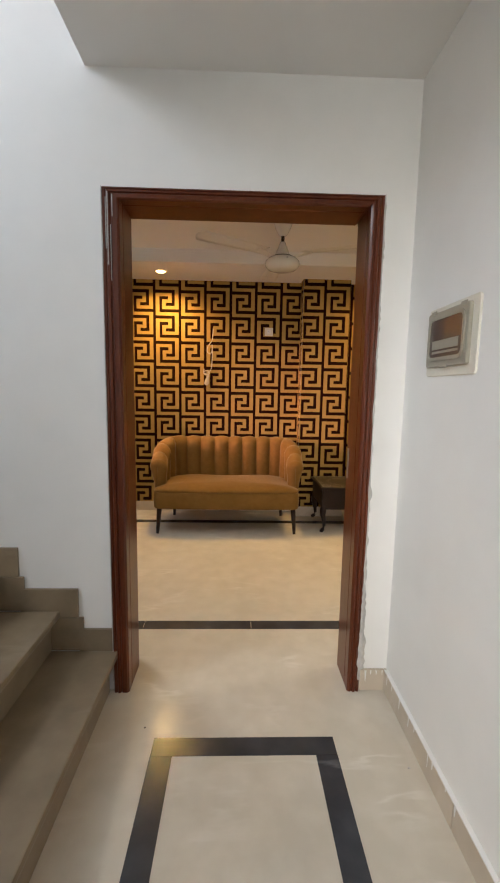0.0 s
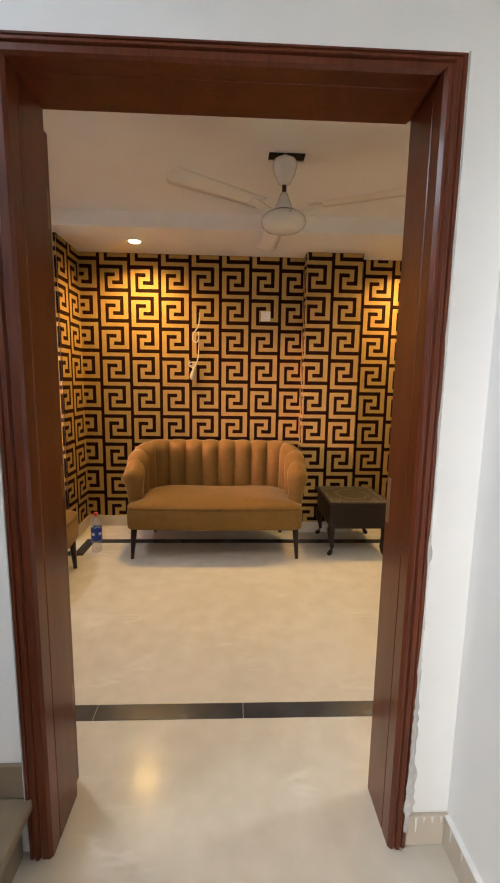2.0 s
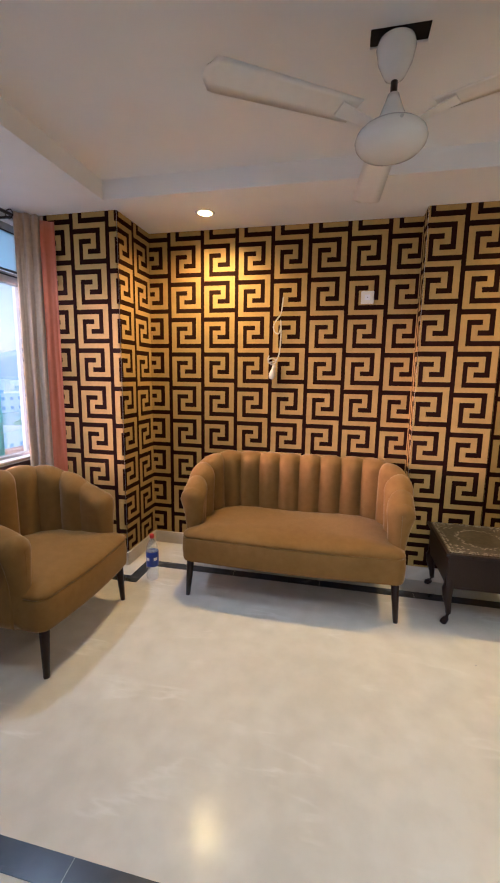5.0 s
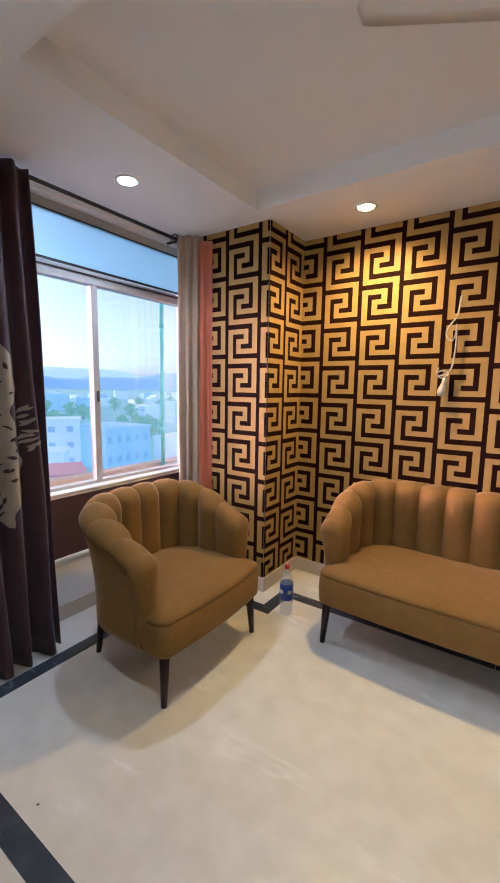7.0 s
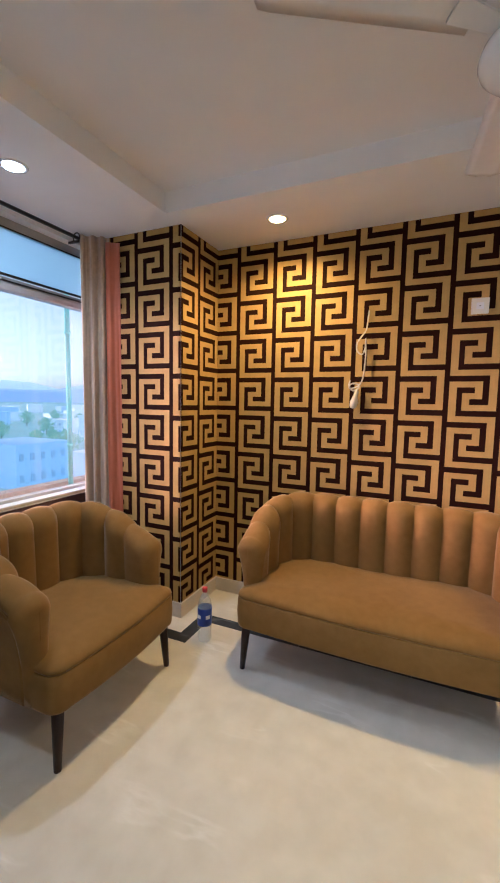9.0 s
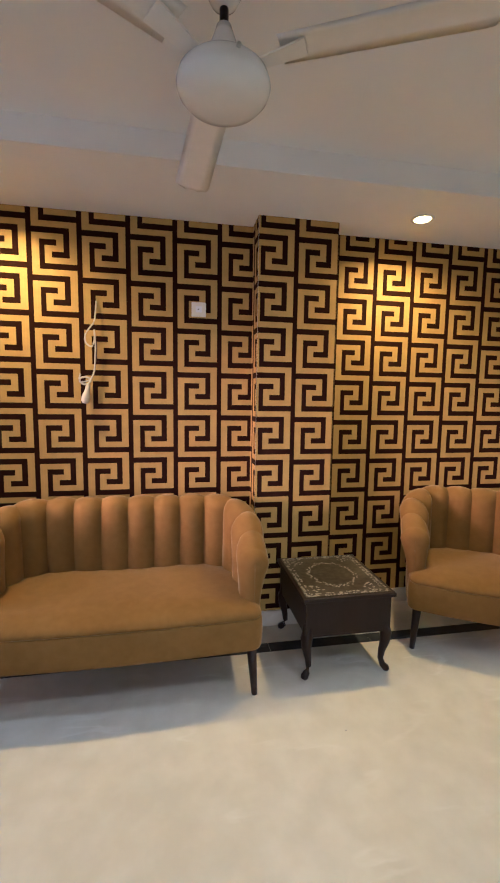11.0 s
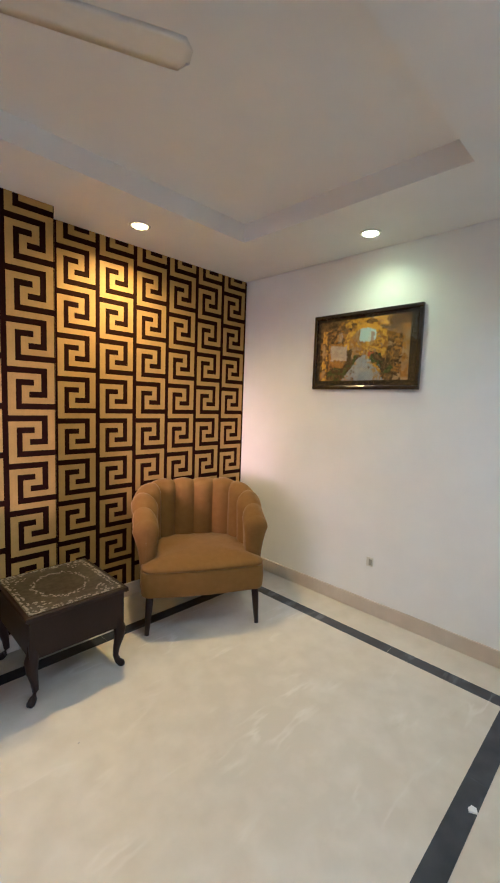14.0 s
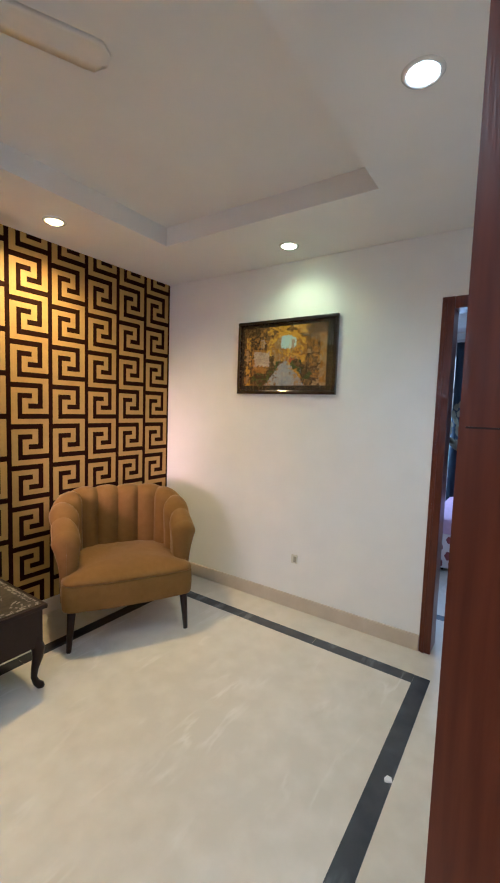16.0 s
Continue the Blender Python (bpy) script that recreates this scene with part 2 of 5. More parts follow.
def lathe(profile, n=32, centre=(0, 0)):
    """A turned body from (radius, z) pairs; open ends where the radius is not 0."""
    bm = bmesh.new()
    rings = []
    for r, z in profile:
        if r < 1e-6:
            rings.append([bm.verts.new((centre[0], centre[1], z))])
        else:
            rings.append([bm.verts.new((centre[0] + r * math.cos(2 * math.pi * i / n), centre[1] + r * math.sin(2 * math.pi * i / n), z)) for i in range(n)])
    for a, b in zip(rings, rings[1:]):
        for i in range(n):
            j = (i + 1) % n
            if len(a) == 1 and len(b) > 1:
                bm.faces.new((a[0], b[i], b[j]))
            elif len(b) == 1 and len(a) > 1:
                bm.faces.new((a[i], a[j], b[0]))
            elif len(a) > 1:
                bm.faces.new((a[i], a[j], b[j], b[i]))
    return bm


def tube(points, radius, n=8):
    """A round tube along points (closed ends); radius is one number or one per point."""
    bm = bmesh.new()
    pts = [Vector(p) for p in points]
    rings = []
    for i, p in enumerate(pts):
        d = (pts[min(i + 1, len(pts) - 1)] - pts[max(i - 1, 0)]).normalized()
        u = d.cross(Vector((0, 0, 1)) if abs(d.z) < 0.9 else Vector((1, 0, 0))).normalized()
        v = d.cross(u)
        r = radius[i] if isinstance(radius, (list, tuple)) else radius
        rings.append([bm.verts.new(p + r * (u * math.cos(2 * math.pi * k / n) + v * math.sin(2 * math.pi * k / n))) for k in range(n)])
    for a, b in zip(rings, rings[1:]):
        for k in range(n):
            bm.faces.new((a[k], a[(k + 1) % n], b[(k + 1) % n], b[k]))
    bm.faces.new(rings[0])
    bm.faces.new(rings[-1])
    return bm


def grid_sheet(rows, close_u=False, caps=False):
    """A sheet of quads through rows of points."""
    bm = bmesh.new()
    vs = [[bm.verts.new(p) for p in row] for row in rows]
    n = len(rows[0])
    for a, b in zip(vs, vs[1:]):
        for k in range(n if close_u else n - 1):
            bm.faces.new((a[k], a[(k + 1) % n], b[(k + 1) % n], b[k]))
    if caps:
        bm.faces.new(vs[0])
        bm.faces.new(vs[-1])
    return bm


# ---- the large structure ----
N_Y, W_X, E_X, S_Y = 4.61, -1.59, 3.38, 1.97     # inner faces of the living room
DX0, DX1, DTOP = 0.01, 1.116, 2.13                # outer edges of the entrance frame
EY0, EY1 = 1.50, 2.405                           # outer edges of the bedroom door frame
PX0, PX1, P_Y = 1.205, 1.692, 4.44                # pillar on the north wall
LP_X, LP_Y = -0.79, 4.14                         # pillar in the north-west corner
WY0, WY1, WZ0, WZ1 = 2.25, 4.30, 0.79, 2.47      # window opening, reaching behind the corner pillar

floor = structure("floor", boxes((-1.9, 6.4, -2.2, 4.9, -0.2, 0.0)), FLOOR, "polished cream marble floor with faint white veins")

wall_north = structure("wall_north", boxes((W_X - 0.2, E_X + 0.2, N_Y, N_Y + 0.2, 0, 2.8)), WALL, "wall behind the patterned wallpaper")
pillar_north = structure("pillar_north", boxes((PX0, PX1, P_Y, N_Y, 0, CEIL)), WALL, "shallow wallpapered pillar on the wall")
pillar_corner = structure("pillar_corner", boxes((W_X, LP_X, LP_Y, N_Y, 0, CEIL)), WALL, "wallpapered corner pillar beside the window")
wall_west = structure("wall_west", boxes((W_X - 0.2, W_X, S_Y, WY0, 0, 2.8), (W_X - 0.2, W_X, WY1, N_Y, 0, 2.8),
                                         (W_X - 0.2, W_X, WY0, WY1, 0, WZ0), (W_X - 0.2, W_X, WY0, WY1, WZ1, 2.8)), WALL, "white painted wall around the wide window")
wall_east = structure("wall_east", boxes((E_X, E_X + 0.14, EY1 - 0.01, N_Y, 0, 2.8), (E_X, E_X + 0.14, 1.2, EY0 + 0.01, 0, 2.8),
                                         (E_X, E_X + 0.14, EY0 + 0.01, EY1 - 0.01, DTOP - 0.01, 2.8)), WALL, "plain white painted wall")
wall_south = structure("wall_south", boxes((W_X - 0.2, DX0 + 0.01, 1.817, S_Y, 0, 5.2), (DX1 - 0.01, 1.40, 1.817, S_Y, 0, 5.2),
                                           (DX0 + 0.01, DX1 - 0.01, 1.817, S_Y, DTOP - 0.01, 5.2),
                                           (1.40, E_X + 0.14, 1.20, 1.34, 0, 2.8)), WALL, "white painted wall with the entrance doorway")
wall_corridor = structure("wall_corridor", boxes((1.248, 1.40, -2.2, 1.817, 0, 5.2)), WALL, "white painted corridor wall with slightly uneven paint")
wall_stair = structure("wall_stair", boxes((-2.75, -2.55, -0.3, 1.817, 0, 3.3), (-2.75, -2.55, -0.3, 1.817, 4.7, 5.2), (-2.75, -2.55, 1.25, 1.817, 3.3, 4.7), (-2.75, -2.55, -0.3, -0.15, 3.3, 4.7)),
                       WALL, "stairwell wall with a high window opening")
# doorway out of view, put in for the corridor fill
wall_back = structure("wall_back", boxes((-2.75, -0.10, -0.50, -0.30, 0, 5.2), (-0.30, -0.10, -2.2, -0.50, 0, 5.2), (-0.30, 0.08, -2.4, -2.2, 0, 5.2), (1.02, 1.40, -2.4, -2.2, 0, 5.2), (0.08, 1.02, -2.4, -2.2, 2.1, 5.2)), WALL, "unseen white wall with an assumed doorway behind the corridor")
ceiling_corridor = structure("ceiling_corridor", boxes((-0.045, 1.248, -2.2, 1.817, 2.56, 2.72)), CEILING, "white painted soffit over the corridor")
ceiling_stair = structure("ceiling_stair", boxes((-2.75, 1.40, -2.4, 1.97, 5.2, 5.35)), CEILING, "white stairwell ceiling")

TX0, TX1, TY0, TY1 = -0.79, 2.73, 2.60, 3.985    # raised tray in the ceiling
FAN = (0.855, 3.20)
ceiling = structure("ceiling", boxes((W_X - 0.2, TX0, S_Y, N_Y, CEIL, 2.85), (TX1, E_X - 0.006, 1.2, N_Y, CEIL, 2.85),
                                     (TX0, TX1, S_Y, TY0, CEIL, 2.85), (1.40, TX1, 1.34, S_Y, CEIL, 2.85), (TX0, TX1, TY1, N_Y, CEIL, 2.85),
                                     (TX0, FAN[0] - 0.09, TY0, TY1, TRAY, 2.85), (FAN[0] + 0.11, TX1, TY0, TY1, TRAY, 2.85),
                                     (FAN[0] - 0.09, FAN[0] + 0.11, TY0, FAN[1] - 0.035, TRAY, 2.85), (FAN[0] - 0.09, FAN[0] + 0.11, FAN[1] + 0.055, TY1, TRAY, 2.85)),
                    CEILING, "white false ceiling with a raised rectangular tray")
# black panel just inside the cut-out; its colour stands in for the shade
structure("void_shade_panel", boxes((FAN[0] - 0.09, FAN[0] + 0.11, FAN[1] - 0.035, FAN[1] + 0.055, 2.618, 2.66)), VOID_SHADE, "black panel painting the shade inside the ceiling cut-out around the fan hook")
roof = structure("roof_slab", boxes((W_X - 0.2, 6.5, S_Y, 4.85, 2.86, 3.0), (1.41, 6.5, 0.7, S_Y, 2.86, 3.0)), CEILING, "concrete slab above the rooms")

# ---- wallpaper with a Greek key print ----
KEY_W, KEY_H = 0.270, 0.2645
KX = [0, 1.1, 1.9, 2.95, 3.65, 4.7, 5.6, 6.7, 7.5]
KEY_ROWS = ["#######.", "......#.", "#####.#.", "#...#.#.", "#.###.#.", "#.#...#.", "#.#####.", "#......."]


def key_print(u0, u1, z0, z1, phase_u, phase_z):
    """Rectangles (u0, u1, z0, z1) of the print on a wall stretch; phase: the left and upper edge of one motif."""
    out = []
    for i in range(math.floor((u0 - phase_u) / KEY_W) - 1, math.ceil((u1 - phase_u) / KEY_W) + 1):
        for j in range(math.floor((phase_z - z1) / KEY_H) - 1, math.ceil((phase_z - z0) / KEY_H) + 1):
            for r, row in enumerate(KEY_ROWS):
                k = 0
                while k < 8:
                    if row[k] == "#":
                        e = k
                        while e < 8 and row[e] == "#":
                            e += 1
                        a = max(u0, phase_u + (i + KX[k] / 7.5) * KEY_W)
                        b = min(u1, phase_u + (i + KX[e] / 7.5) * KEY_W)
                        top = min(z1, phase_z - (j + r / 8) * KEY_H)
                        low = max(z0, phase_z - (j + (r + 1) / 8) * KEY_H)
                        if b - a > 0.001 and top - low > 0.001:
                            out.append((a, b, low, top))
                        k = e
                    else:
                        k += 1
    return out


SK = 0.10
PHASE_Z = 2.427
PAPERED = [  # wall, start, direction along u, outward normal, length, phases along and up
    (wall_north, (LP_X, N_Y), (1, 0), (0, -1), PX0 - LP_X, 0.741 - LP_X, PHASE_Z),
    (wall_north, (PX1, N_Y), (1, 0), (0, -1), E_X - PX1, 0.347, PHASE_Z - 0.026),
    (pillar_north, (PX0, P_Y), (1, 0), (0, -1), PX1 - PX0, 0.242, PHASE_Z),
    (pillar_north, (PX0, N_Y), (0, -1), (-1, 0), N_Y - P_Y, 0.074, PHASE_Z),
    (pillar_north, (PX1, P_Y), (0, 1), (1, 0), N_Y - P_Y, 0.05, PHASE_Z),
    (pillar_corner, (W_X, LP_Y), (1, 0), (0, -1), LP_X - W_X, 0.203, PHASE_Z),
    (pillar_corner, (LP_X, LP_Y), (0, 1), (1, 0), N_Y - LP_Y, 0.222, PHASE_Z),
]
for wall, (sx, sy), (ux, uy), (nx, ny), length, phase, phase_z in PAPERED:
    def on(u, z, d):
        return (sx + ux * u + nx * d, sy + uy * u + ny * d, z)
    bm = bmesh.new()
    bm.faces.new([bm.verts.new(on(u, z, 0.0015)) for u, z in ((0, SK), (length, SK), (length, CEIL), (0, CEIL))])
    sheet = part("wallpaper", bm, PAPER, wall, "dark brown wallpaper with a gold Greek key print")
    bm = bmesh.new()
    for a, b, low, top in key_print(0, length, SK, CEIL, phase, phase_z):
        bm.faces.new([bm.verts.new(on(u, z, 0.0027)) for u, z in ((a, low), (b, low), (b, top), (a, top))])
    part("key_print", bm, GOLD, sheet, "gold Greek key print", kind="stuff")

# ---- skirting, one piece per stretch ----
baseboard = thing("baseboard", "beige marble skirting tiles along the walls", kind="structure")
T = 0.014
SKIRTS = [(LP_X, PX0, N_Y - T, N_Y), (PX1, E_X, N_Y - T, N_Y), (PX0 - T, PX1 + T, P_Y - T, P_Y), (PX0 - T, PX0, P_Y, N_Y - T), (PX1, PX1 + T, P_Y, N_Y - T),
          (W_X + T, LP_X + T, LP_Y - T, LP_Y), (LP_X, LP_X + T, LP_Y, N_Y - T), (W_X, W_X + T, S_Y, LP_Y), (E_X - T, E_X, EY1 + 0.002, N_Y - T),
          (W_X, DX0 - 0.06, S_Y, S_Y + T), (DX1 + 0.002, 1.40, S_Y, S_Y + T),
          (DX1 + 0.004, 1.248 - T, 1.817 - T, 1.817)]
for x0, x1, y0, y1 in SKIRTS:
    part("skirting_tile", boxes((x0, x1, y0, y1, 0, SK), bevel=0.003), SKIRT, baseboard)
for k in range(6):
    y1 = 1.817 - k * 0.62
    part("skirting_tile", boxes((1.248 - T, 1.248, y1 - 0.617, y1, 0, SK), bevel=0.003), SKIRT, baseboard)

# white paint run over the corridor skirting beside the door
runs = thing("paint_runs", "white wall paint dripped over the corridor skirting", kind="structure")
rnd = random.Random(12)
for k in range(9):
    y = 1.79 - 0.075 * k - rnd.uniform(0, 0.05)
    w, drop = rnd.uniform(0.003, 0.006), rnd.uniform(0.012, 0.060)
    x = 1.248 - T
    part("paint_drip", grid_sheet([[(x - 0.0004, y - w, SK), (x - 0.0022, y, SK), (x - 0.0004, y + w, SK)], [(x - 0.0004, y - w * 0.7, SK - drop * 0.6), (x - 0.0024, y, SK - drop * 0.6), (x - 0.0004, y + w * 0.7, SK - drop * 0.6)],
                                  [(x - 0.0004, y - w * 0.3, SK - drop), (x - 0.002, y, SK - drop), (x - 0.0004, y + w * 0.3, SK - drop)]]), WALL, runs, smooth=True)
for k in range(4):
    x = DX1 + 0.03 + 0.024 * k + rnd.uniform(0, 0.008)
    w, drop, y = rnd.uniform(0.003, 0.005), rnd.uniform(0.015, 0.055), 1.817 - T
    part("paint_drip", grid_sheet([[(x - w, y - 0.0004, SK), (x, y - 0.0022, SK), (x + w, y - 0.0004, SK)], [(x - w * 0.3, y - 0.0004, SK - drop), (x, y - 0.002, SK - drop), (x + w * 0.3, y - 0.0004, SK - drop)]]), WALL, runs, smooth=True)
part("paint_edge", boxes((1.248 - T - 0.001, 1.2485, 0.2, 1.817 - T, SK - 0.002, SK + 0.003)), WALL, runs)

# ---- black inlaid border in the floor ----
def border(x0, x1, y0, y1):
    """Black border tiles, about 0.6 m long each, laid into the floor."""
    along_x = (x1 - x0) > (y1 - y0)
    length = (x1 - x0) if along_x else (y1 - y0)
    n = max(1, round(length / 0.6))
    for i in range(n):
        a, b = i * length / n + 0.001, (i + 1) * length / n - 0.001
        ext = (x0 + a, x0 + b, y0, y1) if along_x else (x0, x1, y0 + a, y0 + b)
        part("border_tile", boxes((*ext, -0.01, 0.002)), BLACK, floor, "black marble border tile")


BW = 0.082
border(-1.215, 3.115, 2.287, 2.287 + BW)                     # along the south side
border(3.033, 3.115, 2.287 + BW, 4.165)                      # east
border(-0.60, 3.115, 4.165, 4.165 + BW)                      # north
border(-0.682, -0.60, 3.905, 4.165 + BW)                     # round the corner pillar
border(-1.215, -0.682, 3.905, 3.905 + BW)
border(-1.297, -1.215, 2.287, 3.905 + BW)                    # west
border(0.237, 0.942, 1.47, 1.55)                             # corridor panel
border(0.237, 0.319, -1.6, 1.47)
border(0.860, 0.942, -1.6, 1.47)
border(0.237, 0.942, -1.68, -1.6)
border(3.87, 3.94, 1.6, 4.0)                                 # bedroom

# ---- entrance door frame and leaf ----
def casing_profile(w, y0, y1):
    """Moulded section of a frame member: (across, y) pairs from the outer front edge to the rear."""
    return [(0, y1), (0, y0 + 0.004), (0.003, y0), (0.010, y0), (0.012, y0 + 0.004), (0.015, y0 + 0.004), (0.019, y0 - 0.003), (0.028, y0 - 0.003), (0.032, y0 + 0.004),
            (0.035, y0 + 0.004), (0.038, y0), (w - 0.008, y0), (w, y0 + 0.008), (w, y0 + 0.052), (w - 0.002, y0 + 0.054), (w - 0.002, y0 + 0.057), (w, y0 + 0.059), (w, y1)]


def frame_member(profile, a, b, kind):
    """kind: left or right jamb from z a to b, or head from x a to b."""
    rows = []
    for s in (a, b):
        if kind == "left":
            rows.append([(DX0 + p, y, s - (p * 0.68 if s == b else 0)) for p, y in profile])
        elif kind == "right":
            rows.append([(DX1 - p, y, s - (p * 0.68 if s == b else 0)) for p, y in profile])
        else:
            rows.append([(s + (p if s == a else -p), y, DTOP - p * 0.68) for p, y in profile])
    return grid_sheet(rows, close_u=True, caps=True)


FY0, FY1, FW = 1.795, 1.984, 0.066
prof = casing_profile(FW, FY0, FY1)
prof_r = casing_profile(FW - 0.014, FY0, FY1)
door_frame = thing("door_frame", "red-brown varnished moulded wooden door frame, smeared with plaster", kind="structure")
part("jamb", frame_member(prof, 0, DTOP, "left"), FRAME, door_frame)
part("jamb", frame_member(prof_r, 0, DTOP, "right"), FRAME, door_frame)
part("head", frame_member(prof, DX0, DX1, "head"), FRAME, door_frame)
# joints and marks on the hinge-free jamb
part("joint_line", boxes((DX1 - FW + 0.0134, DX1 - FW + 0.015, 1.93, FY1 - 0.004, 1.4525, 1.4537)), LEGWOOD, door_frame)
part("strike_plate", boxes((DX1 - FW + 0.013, DX1 - FW + 0.016, 1.955, 1.978, 0.96, 1.10)), CHROME, door_frame, "small steel strike plate")

door_leaf = thing("door_leaf", "dark varnished panelled wooden door, swung fully open against the wall", "door")
LX1, LX0, LY0, LY1, LZ1 = 0.062, -0.845, 1.997, 2.040, 2.055
part("stile", boxes((LX1 - 0.11, LX1, LY0, LY1, 0.008, LZ1), bevel=0.004), LEAF, door_leaf)
part("stile", boxes((LX0, LX0 + 0.11, LY0, LY1, 0.008, LZ1), bevel=0.004), LEAF, door_leaf)
for z0, z1 in ((0.008, 0.22), (0.95, 1.08), (1.92, LZ1)):
    part("rail", boxes((LX0 + 0.11, LX1 - 0.11, LY0 + 0.001, LY1 - 0.001, z0, z1), bevel=0.003), LEAF, door_leaf)
for z0, z1 in ((0.22, 0.95), (1.08, 1.92)):
    part("panel", boxes((LX0 + 0.11, LX1 - 0.11, LY0 + 0.012, LY1 - 0.012, z0, z1)), LEAF, door_leaf)
for z in (0.28, 1.02, 1.80):
    hinge = part("hinge", tube([(LX1 + 0.004, FY1 + 0.006, z), (LX1 + 0.004, FY1 + 0.006, z + 0.10)], 0.007, 10), BRASS, door_leaf, "dull brass butt hinge", smooth=True)
    part("hinge_plate", boxes((LX1 - 0.001, LX1 + 0.002, FY1 + 0.012, FY1 + 0.040, z, z + 0.10)), BRASS, hinge)

# plaster smears where the wall was made good round the frame
random.seed(4)
rows_l, rows_r = [], []
n = 110
for i in range(n + 1):
    z = 0.06 + i * (2.13 - 0.06) / n
    low = max(0.0, 1 - z / 0.75)
    rough = max(0, noise.noise((0, 0, z * 5))) + 0.5 * noise.noise((3, 0, z * 19))
    w = 0.006 + 0.018 * max(0.0, rough) + 0.008 * random.random() + 0.018 * low
    lap = 0.002 + 0.016 * low * (0.4 + 0.6 * random.random()) + 0.006 * max(0, noise.noise((7, 0, z * 9)))
    rows_r.append([(DX1 - lap, FY0 - 0.0015, z), (DX1 + 0.002, FY0 - 0.003 - 0.006 * random.random() * low, z), (DX1 + 0.005, 1.806, z), (DX1 + w * 0.6, 1.8095, z), (DX1 + w, 1.8168, z)])
    w = 0.003 + 0.006 * random.random()
    lap = 0.001 + 0.012 * max(0, noise.noise((9, 0, z * 7))) * (z > 1.7)
    rows_l.append([(DX0 + lap, FY0 - 0.0015, z), (DX0 - 0.002, FY0 - 0.002, z), (DX0 - w * 0.5, 1.8105, z), (DX0 - w, 1.8168, z)])
filler = thing("plaster_filler", "rough grey-white plaster smeared along the door frame", kind="structure")
part("smear", grid_sheet(rows_r), PLASTER, filler)
part("smear", grid_sheet(rows_l), PLASTER, filler)
for x, z0, z1, w in ((0.016, 1.90, 2.09, 0.0016), (0.023, 1.84, 2.11, 0.0022), (0.034, 1.78, 1.99, 0.0012), (0.041, 2.02, 2.10, 0.0014)):      # runs of plaster down the moulding
    part("smear", boxes((DX0 + x - w, DX0 + x + w, FY0 - 0.0052, FY0 + 0.0002, z0, z1), bevel=0.0007), PLASTER, filler)
rows_t = []
for i in range(41):
    x = DX0 + i * (DX1 - DX0) / 40
    w = 0.002 + 0.008 * max(0, noise.noise((x * 6, 0, 0))) + (0.006 if 0.26 < x < 0.33 else 0)
    rows_t.append([(x, 1.8125, DTOP - 0.003), (x, 1.8125, DTOP + w * 0.5), (x, 1.8165, DTOP + w)])
part("smear", grid_sheet(rows_t), PLASTER, filler)

# ---- stairs ----
staircase = thing("staircase", "beige-brown marble stairs rising beside the entrance door", kind="structure")
RISE, RUN = 0.186, 0.25
for k in range(8):
    z1 = 0.20 + k * RISE
    z0 = z1 - RISE if k else 0.0
    nose = 0.03 - k * RUN
    part("riser", boxes((nose - 0.06, nose - 0.042, -0.28, 1.803, z0, z1 - 0.03)), STEP, staircase)
    part("tread", boxes((nose - RUN - 0.06, nose, -0.28, 1.803, z1 - 0.03, z1), bevel=0.006), STEP, staircase)
    part("string_skirting", boxes((nose - RUN + 0.08, nose - 0.02 + (0.0 if k == 0 else 0.10), 1.803, 1.8165, z1 - 0.03, z1 + SK), bevel=0.003), STEP, staircase)
    if k:
        part("string_skirting", boxes((nose - 0.065, nose + 0.10, 1.8035, 1.816, z1 - RISE, z1 - 0.032), bevel=0.003), STEP, staircase)
part("stair_body", boxes(*[(-2.5, -0.05 - k * RUN, -0.26, 1.80, 0.0 if k == 0 else 0.17 + (k - 1) * RISE, 0.165 + k * RISE) for k in range(8)]), STEP, staircase)

# ---- switch box in the corridor wall ----
SX = 1.248


def rounded(y0, y1, z0, z1, r, n=6):
    """Outline of a rectangle with rounded corners in the yz plane."""
    out = []
    for cy, cz, a0 in ((y1 - r, z1 - r, 0), (y0 + r, z1 - r, 90), (y0 + r, z0 + r, 180), (y1 - r, z0 + r, 270)):
        for k in range(n + 1):
            a = radians(a0 + 90 * k / n)
            out.append((cy + r * math.cos(a), cz + r * math.sin(a)))
    return out


def plate(y0, y1, z0, z1, r, x_wall, x_face, edge=0.003):
    """A plate on the corridor wall with rounded corners and a softened front edge."""
    full, inner = rounded(y0, y1, z0, z1, r), rounded(y0 + edge, y1 - edge, z0 + edge, z1 - edge, max(0.002, r - edge))
    return grid_sheet([[(x_wall, y, z) for y, z in full], [(x_face + edge, y, z) for y, z in full], [(x_face, y, z) for y, z in inner]], close_u=True, caps=True)


def rim(y0, y1, z0, z1, r, w, x_wall, x_face):
    """A raised ring with rounded corners."""
    a, b = rounded(y0, y1, z0, z1, r), rounded(y0 + w, y1 - w, z0 + w, z1 - w, max(0.003, r - w))
    return grid_sheet([[(x_wall, y, z) for y, z in a], [(x_face, y, z) for y, z in a], [(x_face, y, z) for y, z in b], [(x_wall, y, z) for y, z in b]], close_u=True)


